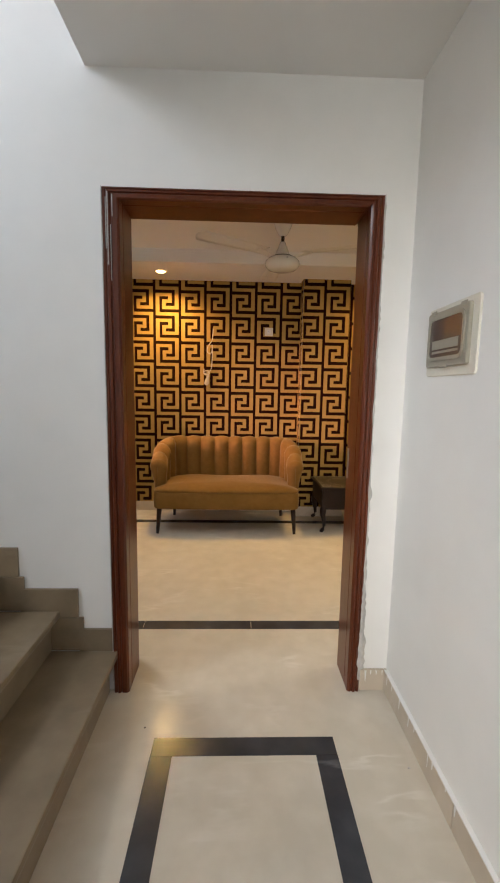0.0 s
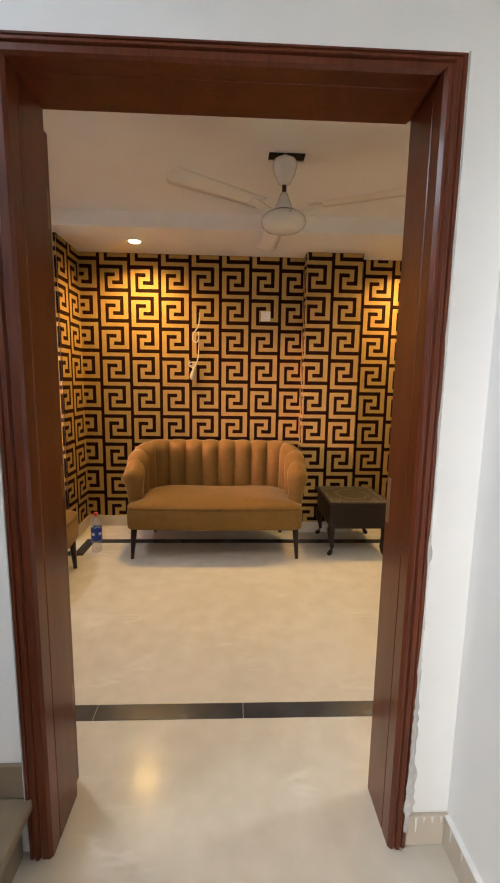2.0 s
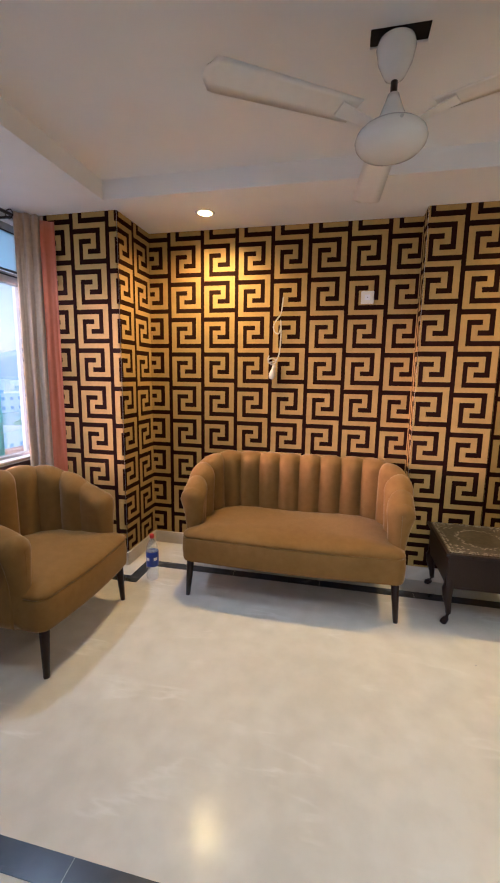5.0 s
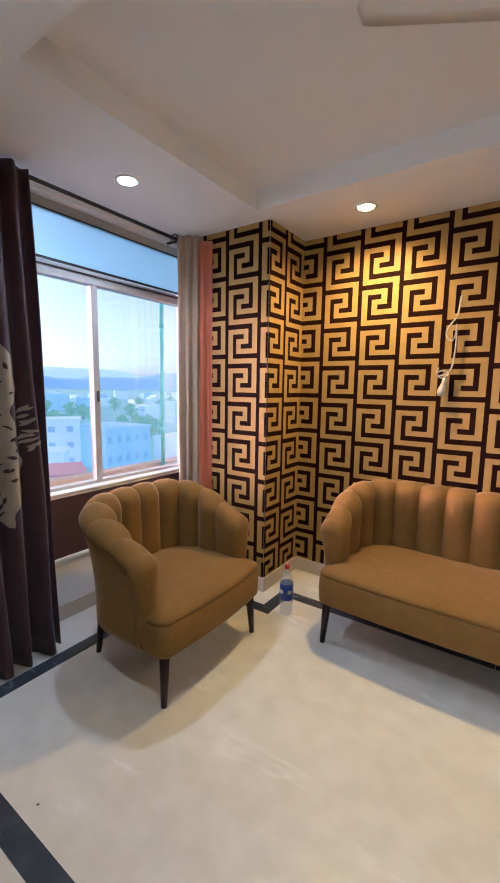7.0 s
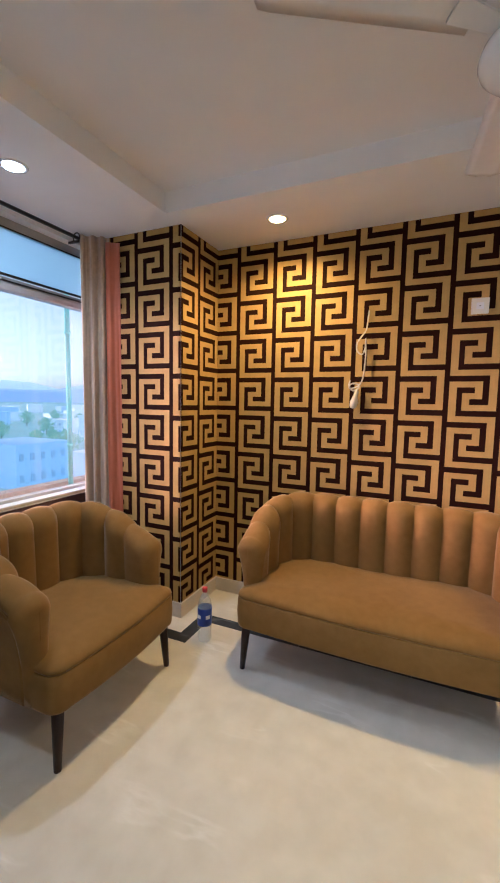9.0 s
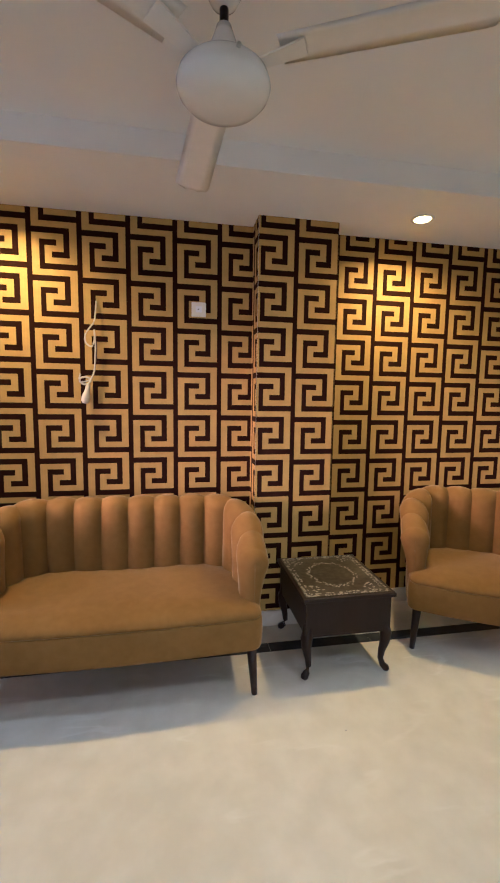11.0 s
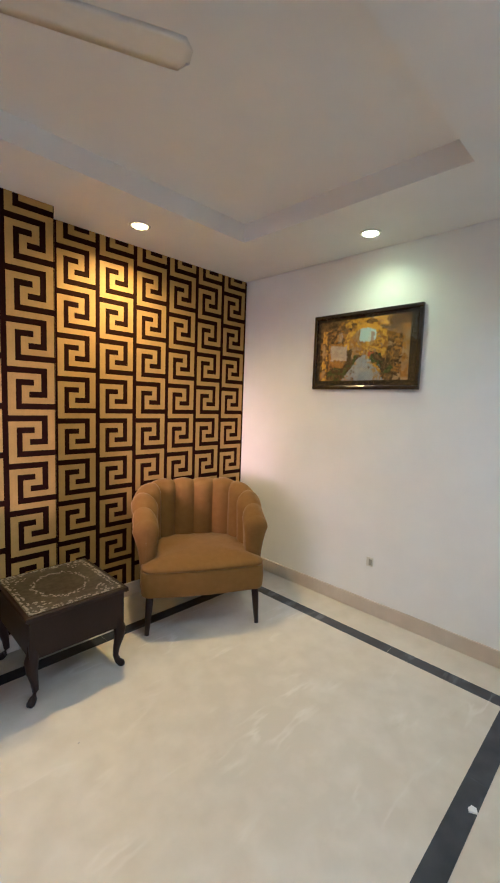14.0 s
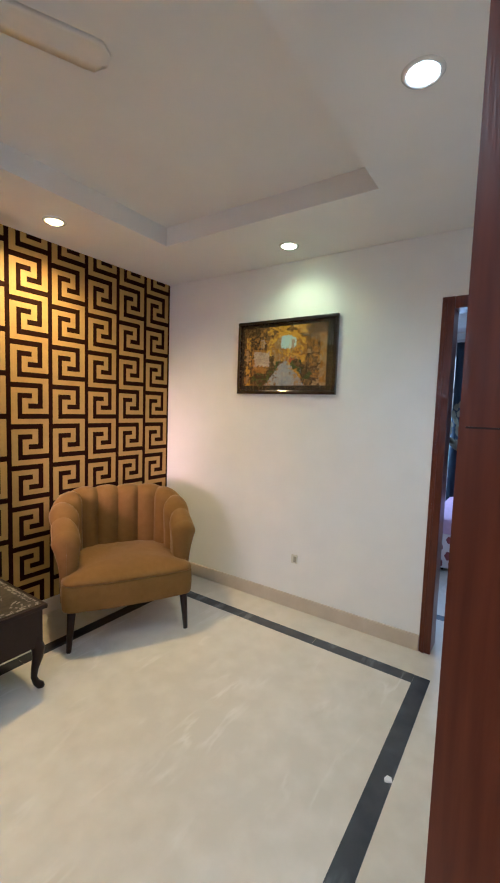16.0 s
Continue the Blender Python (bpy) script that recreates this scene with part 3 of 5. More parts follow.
switch_box = thing("switch_box", "grey distribution box with a smoked window in a white wall patch", "switch box")
part("surround", plate(1.294, 1.612, 1.420, 1.656, 0.014, SX + 0.002, SX - 0.006), PLASTIC, switch_box, "white painted surround")
part("cover", plate(1.330, 1.596, 1.452, 1.638, 0.008, SX - 0.006, SX - 0.017), GREYBOX, switch_box)
part("cover_rim", rim(1.346, 1.582, 1.472, 1.622, 0.030, 0.012, SX - 0.016, SX - 0.022), GREYBOX, switch_box)
part("window", plate(1.357, 1.571, 1.483, 1.611, 0.022, SX - 0.017, SX - 0.0185, 0.001), SMOKED, switch_box, "smoked brown cover window")
part("breaker_row", boxes((SX - 0.0210, SX - 0.0186, 1.378, 1.548, 1.510, 1.540), bevel=0.001), GREYBOX, switch_box)
part("breaker_row", boxes((SX - 0.0205, SX - 0.0186, 1.378, 1.548, 1.496, 1.504), bevel=0.0008), GREYBOX, switch_box)
for y in (1.36, 1.55):
    part("latch", boxes((SX - 0.021, SX - 0.016, y - 0.016, y + 0.016, 1.630, 1.642), bevel=0.002), GREYBOX, switch_box)
part("latch", boxes((SX - 0.021, SX - 0.016, 1.44, 1.49, 1.447, 1.457), bevel=0.002), GREYBOX, switch_box)

# ---- window ----
window_1 = thing("window_1", "wide white sliding window under a frosted blue top light", kind="structure")
WX = W_X - 0.10
ZT = 2.06          # underside of the transom
part("window_frame", boxes((WX - 0.03, WX + 0.03, WY0, WY0 + 0.05, WZ0, WZ1), (WX - 0.03, WX + 0.03, WY1 - 0.05, WY1, WZ0, WZ1),
                           (WX - 0.03, WX + 0.03, WY0 + 0.05, WY1 - 0.05, WZ0, WZ0 + 0.02), (WX - 0.03, WX + 0.03, WY0 + 0.05, WY1 - 0.05, WZ1 - 0.05, WZ1)), ALU, window_1)
part("transom", boxes((WX - 0.035, WX + 0.035, WY0 + 0.05, WY1 - 0.05, ZT, ZT + 0.075), bevel=0.004), ALU, window_1)
part("transom_rail", boxes((WX + 0.036, WX + 0.046, WY0 + 0.05, WY1 - 0.05, ZT + 0.077, ZT + 0.092)), BRONZE, window_1, "dark rail over the transom")
part("transom_rail", boxes((WX + 0.036, WX + 0.042, WY0 + 0.05, WY1 - 0.05, ZT + 0.046, ZT + 0.056)), BRONZE, window_1)
part("head_line", boxes((WX + 0.031, WX + 0.036, WY0 + 0.05, WY1 - 0.05, WZ1 - 0.060, WZ1 - 0.052)), BRONZE, window_1)
part("top_light", boxes((WX - 0.006, WX + 0.006, WY0 + 0.05, WY1 - 0.05, ZT + 0.10, WZ1 - 0.05)), FROST, window_1, "frosted pale blue top pane")
part("mullion", boxes((WX - 0.02, WX + 0.035, 3.425, 3.470, WZ0 + 0.02, ZT), bevel=0.004), ALU, window_1)
part("mullion", boxes((WX - 0.03, WX + 0.01, 2.63, 2.69, WZ0 + 0.02, ZT), bevel=0.004), ALU, window_1)
for y0, y1 in ((WY0 + 0.05, 2.63), (2.69, 3.425), (3.470, WY1 - 0.05)):
    pane = part("pane", boxes((WX - 0.003, WX + 0.003, y0, y1, WZ0 + 0.02, ZT)), CLEAR, window_1, "clear glass pane")
    pane.visible_shadow = False
part("latch", boxes((WX + 0.036, WX + 0.05, 3.442, 3.453, 1.33, 1.40), bevel=0.003), BRONZE, window_1)
part("window_sill", boxes((W_X - 0.17, W_X + 0.004, WY0 - 0.02, 4.135, WZ0 - 0.018, WZ0 - 0.001), bevel=0.004), SKIRT, window_1)
structure("window_apron_panel", boxes((W_X + 0.001, W_X + 0.012, WY0, 4.135, 0.40, WZ0 - 0.027)), MAROON, "dark maroon panel under the window")
trim = structure("trim", boxes((W_X + 0.001, W_X + 0.022, WY0, 4.135, 0.375, 0.398), bevel=0.003), WALL, "narrow white ledge under the maroon panel")

# ---- curtains ----
def fold(u, v, folds, depth, lean=0.0):
    ph = 2 * math.pi * folds * u + 1.9 * noise.noise((u * 4, v * 1.2, 3.0)) + 0.8 * noise.noise((u * 11, v * 2.0, 5.0))
    deep = depth * (0.55 + 0.5 * v) * (0.85 + 0.6 * noise.noise((u * 6, 0.4, 2.0)))
    return deep * math.sin(ph) + 0.03 * noise.noise((u * 5, v * 3, 9.0)) * v + lean * v


def curtain(name, x0, y0, x1, y1, z0, z1, folds, depth, mat, label, gather=0.0, lean=0.0):
    rows = []
    L = math.hypot(x1 - x0, y1 - y0)
    ux, uy = (x1 - x0) / L, (y1 - y0) / L
    n = folds * 14
    for j in range(25):
        v = j / 24
        z = z1 + (z0 - z1) * v
        row = []
        for i in range(n + 1):
            u = i / n
            squeeze = 1 - gather * math.sin(math.pi * min(1, v * 1.0)) * 0.5
            s = L * (0.5 + (u - 0.5) * squeeze)
            d = fold(u, v, folds, depth, lean)
            row.append((x0 + ux * s + uy * d, y0 + uy * s - ux * d, z))
        rows.append(row)
    return grid_sheet(rows)


def hung(bm, mat, parent, name, label=""):
    ob = part(name, bm, mat, parent, label, smooth=True)
    sol = ob.modifiers.new("thickness", "SOLIDIFY")
    sol.thickness = 0.003
    return ob


def petal(cx, cy, cz, length, width, angle, bend=0.2, nx=0.0):
    """A leaf-shaped flat print in the yz plane."""
    pts = []
    for k in range(9):
        s = k / 8
        w = width * math.sin(math.pi * s) ** 0.8
        pts.append((s * length, w + bend * length * s * s, -w + bend * length * s * s))
    bm = bmesh.new()
    c, si = math.cos(angle), math.sin(angle)
    top = [bm.verts.new((cx, cy + c * a - si * b, cz + si * a + c * b)) for a, b, _ in pts]
    low = [bm.verts.new((cx, cy + c * a - si * b, cz + si * a + c * b)) for a, _, b in pts]
    for k in range(8):
        if k == 0:
            bm.faces.new((top[0], top[1], low[1]))
        elif k == 7:
            bm.faces.new((top[7], low[8], low[7]))
        else:
            bm.faces.new((top[k], top[k + 1], low[k + 1], low[k]))
    return bm


ROD_X, ROD_Z = -1.47, 2.455
rod = thing("curtain_rod", "thin dark metal curtain rod above the window", "curtain rod")
part("pole", tube([(ROD_X, 2.05, ROD_Z), (ROD_X, 4.10, ROD_Z)], 0.011, 12), BRONZE, rod, smooth=True)
part("finial", lathe([(0, -0.02), (0.014, -0.016), (0.020, 0), (0.014, 0.016), (0, 0.02)], 14), BRONZE, rod, smooth=True).matrix_world = pose(ROD_X, 4.105, ROD_Z, 90)
for y in (2.2, 4.02):
    part("bracket", boxes((W_X, ROD_X, y - 0.008, y + 0.008, ROD_Z - 0.006, ROD_Z + 0.006)), BRONZE, rod)

dark = thing("dark_curtain", "plum-brown curtain with large cream floral print, drawn aside", "curtain")
DX, DY0, DY1, DZ0, DZ1, DFOLDS, DDEPTH, DLEAN = -1.44, 2.42, 2.955, 0.012, 2.475, 5, 0.055, 0.09
hung(curtain("cloth", DX, DY0, DX, DY1, DZ0, DZ1, DFOLDS, DDEPTH, DARKCURT, "", lean=DLEAN), DARKCURT, dark, "cloth")


def on_cloth(bm, lift):
    """Lays a print on the folds of the dark curtain."""
    for v in bm.verts:
        v.co.x = DX + fold((v.co.y - DY0) / (DY1 - DY0), (DZ1 - v.co.z) / (DZ1 - DZ0), DFOLDS, DDEPTH, DLEAN) + lift
    return bm


pale = thing("light_curtain", "beige satin curtain hanging in folds beside the window", "curtain")
rnd = random.Random(8)
rows = []
for k in range(61):                                     # tall cream flower panel with a wavy outline
    z = 0.74 + 0.90 * k / 60
    taper = min(1, k / 9 + 0.15) * min(1, (60 - k) / 11 + 0.05)
    ya = 2.735 - (0.055 + 0.02 * math.sin(z * 17) + 0.014 * math.sin(z * 41)) * taper
    yb = 2.735 + (0.060 + 0.03 * math.sin(z * 13 + 1) + 0.016 * math.sin(z * 37)) * taper
    rows.append([(DX, ya + (yb - ya) * i / 14, z) for i in range(15)])
flower = part("printed_flower", on_cloth(grid_sheet(rows), 0.012), FLORAL, dark, "cream floral print")
for k in range(22):
    bm = petal(DX, 2.735 + rnd.uniform(-0.055, 0.045), 0.78 + 0.80 * k / 21, rnd.uniform(0.02, 0.045), rnd.uniform(0.004, 0.010), rnd.uniform(-0.9, 2.4), rnd.uniform(-0.5, 0.5))
    part("printed_spot", on_cloth(bm, 0.015), DARKCURT, flower)
for k in range(11):
    part("printed_petal", on_cloth(petal(DX, 2.825 + rnd.uniform(-0.02, 0.03), 1.10 + 0.021 * k, rnd.uniform(0.04, 0.08), 0.008, rnd.uniform(-0.3, 0.9), 0.2), 0.012), FLORAL, dark)
hung(curtain("cloth", -1.455, 3.985, -1.315, 4.095, 0.02, 2.475, 3, 0.026, LIGHTCURT, "", gather=0.1), LIGHTCURT, pale, "cloth")
hung(curtain("cloth", -1.33, 4.075, -1.245, 4.115, 0.02, 2.44, 1, 0.010, PINKCURT, ""), PINKCURT, pale, "lining", "salmon edge of the curtain")
for y in (3.97, 4.03):
    part("eyelet", tube([(ROD_X + 0.028 * math.cos(a), y, ROD_Z + 0.028 * math.sin(a)) for a in [k * math.pi / 8 for k in range(17)]], 0.004, 6), BRONZE, pale, smooth=True)


# ---- upholstered tub seats ----
def u_path(half, depth, r, y_front):
    """Plan of the back shell: points with outward normals and arc length, from the left arm front round the back to the right arm front."""
    pts = []
    for k in range(13):
        pts.append((-half, y_front + (depth - r - y_front) * k / 12, -1, 0))
    for k in range(1, 16):
        a = math.pi - (math.pi / 2) * k / 16
        pts.append((-half + r + r * math.cos(a), depth - r + r * math.sin(a), math.cos(a), math.sin(a)))
    m = max(4, int((2 * half - 2 * r) / 0.03))
    for k in range(m + 1):
        pts.append((-half + r + (2 * half - 2 * r) * k / m, depth, 0, 1))
    for x, y, nx, ny in list(reversed(pts[:28])):
        pts.append((-x, y, -nx, ny))
    out, s = [], 0.0
    for i, p in enumerate(pts):
        if i:
            s += math.hypot(p[0] - pts[i - 1][0], p[1] - pts[i - 1][1])
        out.append((s, *p))
    return out


def sample(path, s):
    for a, b in zip(path, path[1:]):
        if a[0] <= s <= b[0] + 1e-9:
            f = 0 if b[0] == a[0] else (s - a[0]) / (b[0] - a[0])
            x, y, nx, ny = [a[i] + (b[i] - a[i]) * f for i in range(1, 5)]
            n = math.hypot(nx, ny)
            return x, y, nx / n, ny / n
    p = path[-1]
    return p[1:]


def tub_seat(ob, half, depth, corner, channels, z_back=0.85, z_arm=0.685, leg_x=None):
    """Tub sofa or chair: channelled lining, smooth outer panel, seat, base and four legs; the front faces -y, the origin lies on the floor under the front edge."""
    path = u_path(half, depth, corner, 0.10)
    total = path[-1][0]
    seat_z, base_z = 0.405, 0.25
    arm = depth - corner - 0.10 + corner * 0.8        # arc length over which the top falls to the arm
    nose = 0.055                                      # depth of the rounded arm front

    def z_top(s):
        e = min(s, total - s)
        f = min(1, e / (arm * 1.15))
        g = max(0.0, (f - 0.10) / 0.90)
        return z_arm + (z_back - z_arm) * (0.65 * (1 - (1 - g) ** 2.0) + 0.35 * g * g * (3 - 2 * g)) - 0.012 * max(0.0, 1 - e / 0.11) ** 2.2

    def offsets(s):
        """Offsets of the section from the plan line: outer and inner at the roll, inner at the seat, outer at the base."""
        e = min(s, total - s)
        a = max(0.0, 1 - e / (arm * 1.1))
        a = a * a * (3 - 2 * a)
        return 0.104 - 0.022 * a, -0.036 - 0.016 * a, -0.044 + 0.004 * a, 0.038

    def at(s, o, z):
        x, y, nx, ny = sample(path, s)
        return (x + nx * o, y + ny * o, z)

    def lining(s, bulge, k, drop, full):
        """Section of one channel: up the inner face, over the roll; full: down the outer face too, as on the arm front."""
        zt = z_top(s) + bulge * 0.52 - drop
        o_top, i_top, i_seat, o_low = offsets(s)
        mid = 0.006
        o_top, i_top, i_seat = o_top + bulge * 0.25, i_top - bulge, i_seat - bulge * 0.75
        o_top, i_top, i_seat, o_low = [mid + (o - mid) * k for o in (o_top, i_top, i_seat, o_low)]
        r, c = (o_top - i_top) / 2, (o_top + i_top) / 2
        pts = []
        for q in range(9):
            v = q / 8
            pts.append((i_seat + (i_top - i_seat) * v ** 2, seat_z - 0.03 + (zt - r - seat_z + 0.03) * v))
        for q in range(1, 12):
            t = math.pi - math.pi * q / 12
            pts.append((c + r * math.cos(t), zt - r + r * math.sin(t)))
        for q in range(9):
            v = q / 8
            o = o_low + (o_top - o_low) * (1 - v) ** 2.8
            pts.append((o if full else min(o - 0.006, mid + 0.02), zt - r - (0.0 if full else 0.012) + (base_z + 0.008 - zt + r) * v))
        return [at(s, o, z) for o, z in pts]

    end_w = 0.185                                     # the arm fronts are wider than the other channels
    inner_w = (total - 2 * end_w) / (channels - 2)
    edges = [0.0] + [end_w + inner_w * c for c in range(channels - 1)] + [total]
    for c in range(channels):
        a, b = edges[c], edges[c + 1]
        first, last = c == 0, c == channels - 1
        rows = []
        if first or last:
            for q in range(14):
                t = math.pi / 2 * q / 14
                rows.append((nose * (1 - math.cos(t)), 0.024 * math.sin(t), max(0.01, math.sin(t) ** 0.8), 0.040 * (1 - math.sin(t)), True))
            for q in range(3):
                rows.append((nose + 0.004 * q, 0.024, 1.0, 0.0, True))
            for q in range(1, 13):
                f = q / 12
                rows.append((nose + 0.009 + (end_w - nose - 0.009) * f, 0.024 * (1 - f ** 3.0), 1.0, 0.0, False))
            if last:
                rows = [(total - e, *rest) for e, *rest in reversed(rows)]
            rows = [lining(*row) for row in rows]
        else:
            for q in range(17):
                f = q / 16
                rows.append(lining(a + (b - a) * f, 0.036 * (1 - abs(2 * f - 1) ** 2.2), 1.0, 0.0, False))
        part("channel", grid_sheet(rows, close_u=True), VELVET, ob, "padded velvet channel of back and arm", smooth=True)
    # smooth outer panel with a seam behind the arm fronts
    rows, seam = [], []
    for i in range(81):
        s = nose + 0.006 + (total - 2 * nose - 0.012) * i / 80
        o_top, i_top, i_seat, o_low = offsets(s)
        r = (o_top - i_top) / 2
        z1 = z_top(s) - r
        row = [at(s, o_low + (o_top - o_low) * (1 - q / 10) ** 2.8 + 0.001, z1 + 0.010 + (base_z + 0.004 - z1 - 0.010) * q / 10) for q in range(11)]
        row += [at(s, 0.012, base_z + 0.004), at(s, o_top - 0.03, z1 + 0.008)]
        rows.append(row)
        seam.append(row[0])
    part("outer_panel", grid_sheet(rows, close_u=True, caps=True), VELVET, ob, "smooth velvet outer panel", smooth=True)
    part("piping", tube(seam, 0.0030, 6), VELVET, ob, smooth=True)
    # outline of seat and base
    outline = [(x + nx * 0.034, y + ny * 0.034) for s, x, y, nx, ny in path]
    fx = outline[0][0]
    front = []
    for k in range(9):
        a = math.pi / 2 * k / 8
        front.append((-fx - 0.06 + 0.06 * math.cos(a), 0.06 - 0.06 * math.sin(a)))
    for k in range(1, 12):
        u = k / 12
        front.append((-fx - 0.06 + (2 * fx + 0.12) * u, -0.022 * math.sin(math.pi * u)))
    for k in range(9):
        a = math.pi / 2 * k / 8
        front.append((fx + 0.06 - 0.06 * math.sin(a), 0.06 - 0.06 * math.cos(a)))
    loop = outline + front
    cx, cy = 0.0, depth * 0.45

    def ring(scale_in, z):
        res = []
        for x, y in loop:
            dx, dy = x - cx, y - cy
            L = math.hypot(dx, dy)
            k = max(0.0, (L - scale_in) / L)
            res.append((cx + dx * k, cy + dy * k, z))
        return res
    rows = [ring(0.02, base_z - 0.004), ring(0.004, base_z), ring(0.0, base_z + 0.012), ring(-0.004, (base_z + seat_z) / 2), ring(0.0, seat_z - 0.010), ring(0.007, seat_z - 0.002)]
    part("seat_base", grid_sheet(rows, close_u=True, caps=True), VELVET, ob, smooth=True)
    rows = [ring(0.008, seat_z - 0.003), ring(0.001, seat_z + 0.008), ring(0.005, seat_z + 0.020)]
    for q, z in ((0.03, 0.034), (0.07, 0.046), (0.12, 0.056), (0.20, 0.065), (0.29, 0.069)):
        rows.append(ring(q, seat_z + z))
    part("seat_cushion", grid_sheet(rows, close_u=True, caps=True), VELVET, ob, "domed velvet seat", smooth=True)
    lx = leg_x or half - 0.02
    for x, y in ((-lx, 0.05), (lx, 0.05), (-lx + 0.07, depth - 0.035), (lx - 0.07, depth - 0.035)):
        sp = 0.018 if x > 0 else -0.018
        sy = -0.01 if y < 0.2 else 0.03
        part("leg", tube([(x, y, 0.262), (x + sp * 0.5, y + sy * 0.5, 0.13), (x + sp, y + sy, 0.0)], [0.025, 0.020, 0.014], 14), LEGWOOD, ob, "tapered black-brown wooden leg", smooth=True)
    return ob


sofa = tub_seat(thing("loveseat", "mustard-brown velvet two-seat sofa with fluted back", "sofa"), 0.648, 0.62, 0.24, 14, leg_x=0.63)
sofa.matrix_world = pose(0.452, 3.810, 0)
chair = tub_seat(thing("tub_chair", "mustard-brown velvet tub chair with fluted back", "armchair", "tub chairs"), 0.355, 0.62, 0.25, 10, leg_x=0.335)
chair.matrix_world = pose(2.372, 3.860, 0, 0, 0, -29.7)
chair_w = copy_thing(chair, pose(-0.532, 3.336, 0, 0, 0, 90.5))
tagged(chair_w, "mustard-brown velvet tub chair standing by the window")

# ---- side table with inlaid top and cabriole legs ----
table = thing("side_table", "black-brown carved side table with pearl-inlaid top between sofa and chair", "side table")
TX, TYF, TYB, TZ = (1.36, 1.85), 3.89, 4.425, 0.444
part("top", boxes((TX[0] - 0.008, TX[1] + 0.008, TYF - 0.008, TYB + 0.004, TZ - 0.022, TZ), bevel=0.005), EBONY, table)
top_panel = part("top_panel", boxes((TX[0] + 0.012, TX[1] - 0.012, TYF + 0.012, TYB - 0.012, TZ, TZ + 0.0025)), TABLETOP, table, "dark glossy marbled panel")
Q = 0.010
part("apron", boxes((TX[0] + Q, TX[1] - Q, TYF + Q, TYF + Q + 0.02, 0.24, TZ - 0.0225), bevel=0.003), EBONY, table)
part("apron", boxes((TX[0] + Q, TX[1] - Q, TYB - Q - 0.02, TYB - Q, 0.24, TZ - 0.0225), bevel=0.003), EBONY, table)
part("apron", boxes((TX[0] + Q + 0.001, TX[0] + Q + 0.02, TYF + Q + 0.02, TYB - Q - 0.02, 0.24, TZ - 0.0225)), EBONY, table)
part("apron", boxes((TX[1] - Q - 0.02, TX[1] - Q - 0.001, TYF + Q + 0.02, TYB - Q - 0.02, 0.24, TZ - 0.0225)), EBONY, table)
part("apron_lip", boxes((TX[0] + 0.05, TX[1] - 0.05, TYF + Q + 0.002, TYF + Q + 0.018, 0.228, 0.2395), bevel=0.003), EBONY, table)
for x, sx in ((TX[0] + 0.038, -1), (TX[1] - 0.038, 1)):
    for y, sy in ((TYF + 0.038, -1), (TYB - 0.038, 1)):
        pts = [(0, 0.30), (0.004, 0.245), (0.014, 0.215), (0.012, 0.165), (0.000, 0.105), (-0.004, 0.06), (0.006, 0.028), (0.022, 0.010), (0.030, 0.0)]
        rad = [0.026, 0.030, 0.032, 0.026, 0.018, 0.015, 0.017, 0.020, 0.013]
        part("leg", tube([(x + sx * o, y + sy * o * 0.6, z) for o, z in pts], rad, 12), EBONY, table, "carved cabriole leg", smooth=True)
tcx, tcy = (TX[0] + TX[1]) / 2, (TYF + TYB) / 2
random.seed(11)


def chip(bm, x, y, w, h, a, z):
    c, s = math.cos(a), math.sin(a)
    vs = [bm.verts.new((x + c * u - s * v, y + s * u + c * v, z)) for u, v in ((-w, -h * 0.6), (0, -h), (w, -h * 0.3), (w * 0.8, h * 0.7), (-w * 0.2, h), (-w, h * 0.5))]
    bm.faces.new(vs)


def inlay(name, places, label):
    bm = bmesh.new()
    for x, y in places:
        chip(bm, x, y, random.uniform(0.004, 0.009), random.uniform(0.003, 0.007), random.uniform(0, 6), TZ + 0.0032 + random.uniform(0, 0.0006))
    part(name, bm, INLAY, top_panel, label, kind="stuff")


WX2, WY2 = (TX[1] - TX[0]) / 2 - 0.012, (TYB - TYF) / 2 - 0.012      # half sizes of the panel
places = []
for k in range(330):                        # two bands of chips round the edge
    side, u, d = k % 4, random.uniform(-1, 1), random.choice((0.010, 0.014, 0.030)) + random.uniform(-0.003, 0.003)
    places.append((tcx + u * (WX2 - d), tcy + (WY2 - d) * (1 if side == 0 else -1)) if side < 2 else (tcx + (WX2 - d) * (1 if side == 2 else -1), tcy + u * (WY2 - d)))
inlay("inlay_border", places, "pearl inlay border")
places = []
for k in range(80):                         # oval wreath
    a, q = 2 * math.pi * k / 80, random.choice((0.97, 1.0, 1.08)) + random.uniform(-0.03, 0.03)
    places.append((tcx + 0.128 * q * math.cos(a), tcy + 0.150 * q * math.sin(a)))
inlay("inlay_wreath", places, "pearl inlay wreath")
places = []
for sx in (-1, 1):                          # sprays in the corners
    for sy in (-1, 1):
        for k in range(13):
            a, q = random.uniform(0, 1.57), random.choice((0.03, 0.055, 0.075))
            places.append((tcx + sx * (WX2 - 0.045 - q * math.cos(a)), tcy + sy * (WY2 - 0.045 - q * math.sin(a))))
inlay("inlay_corners", places, "pearl inlay corner sprays")

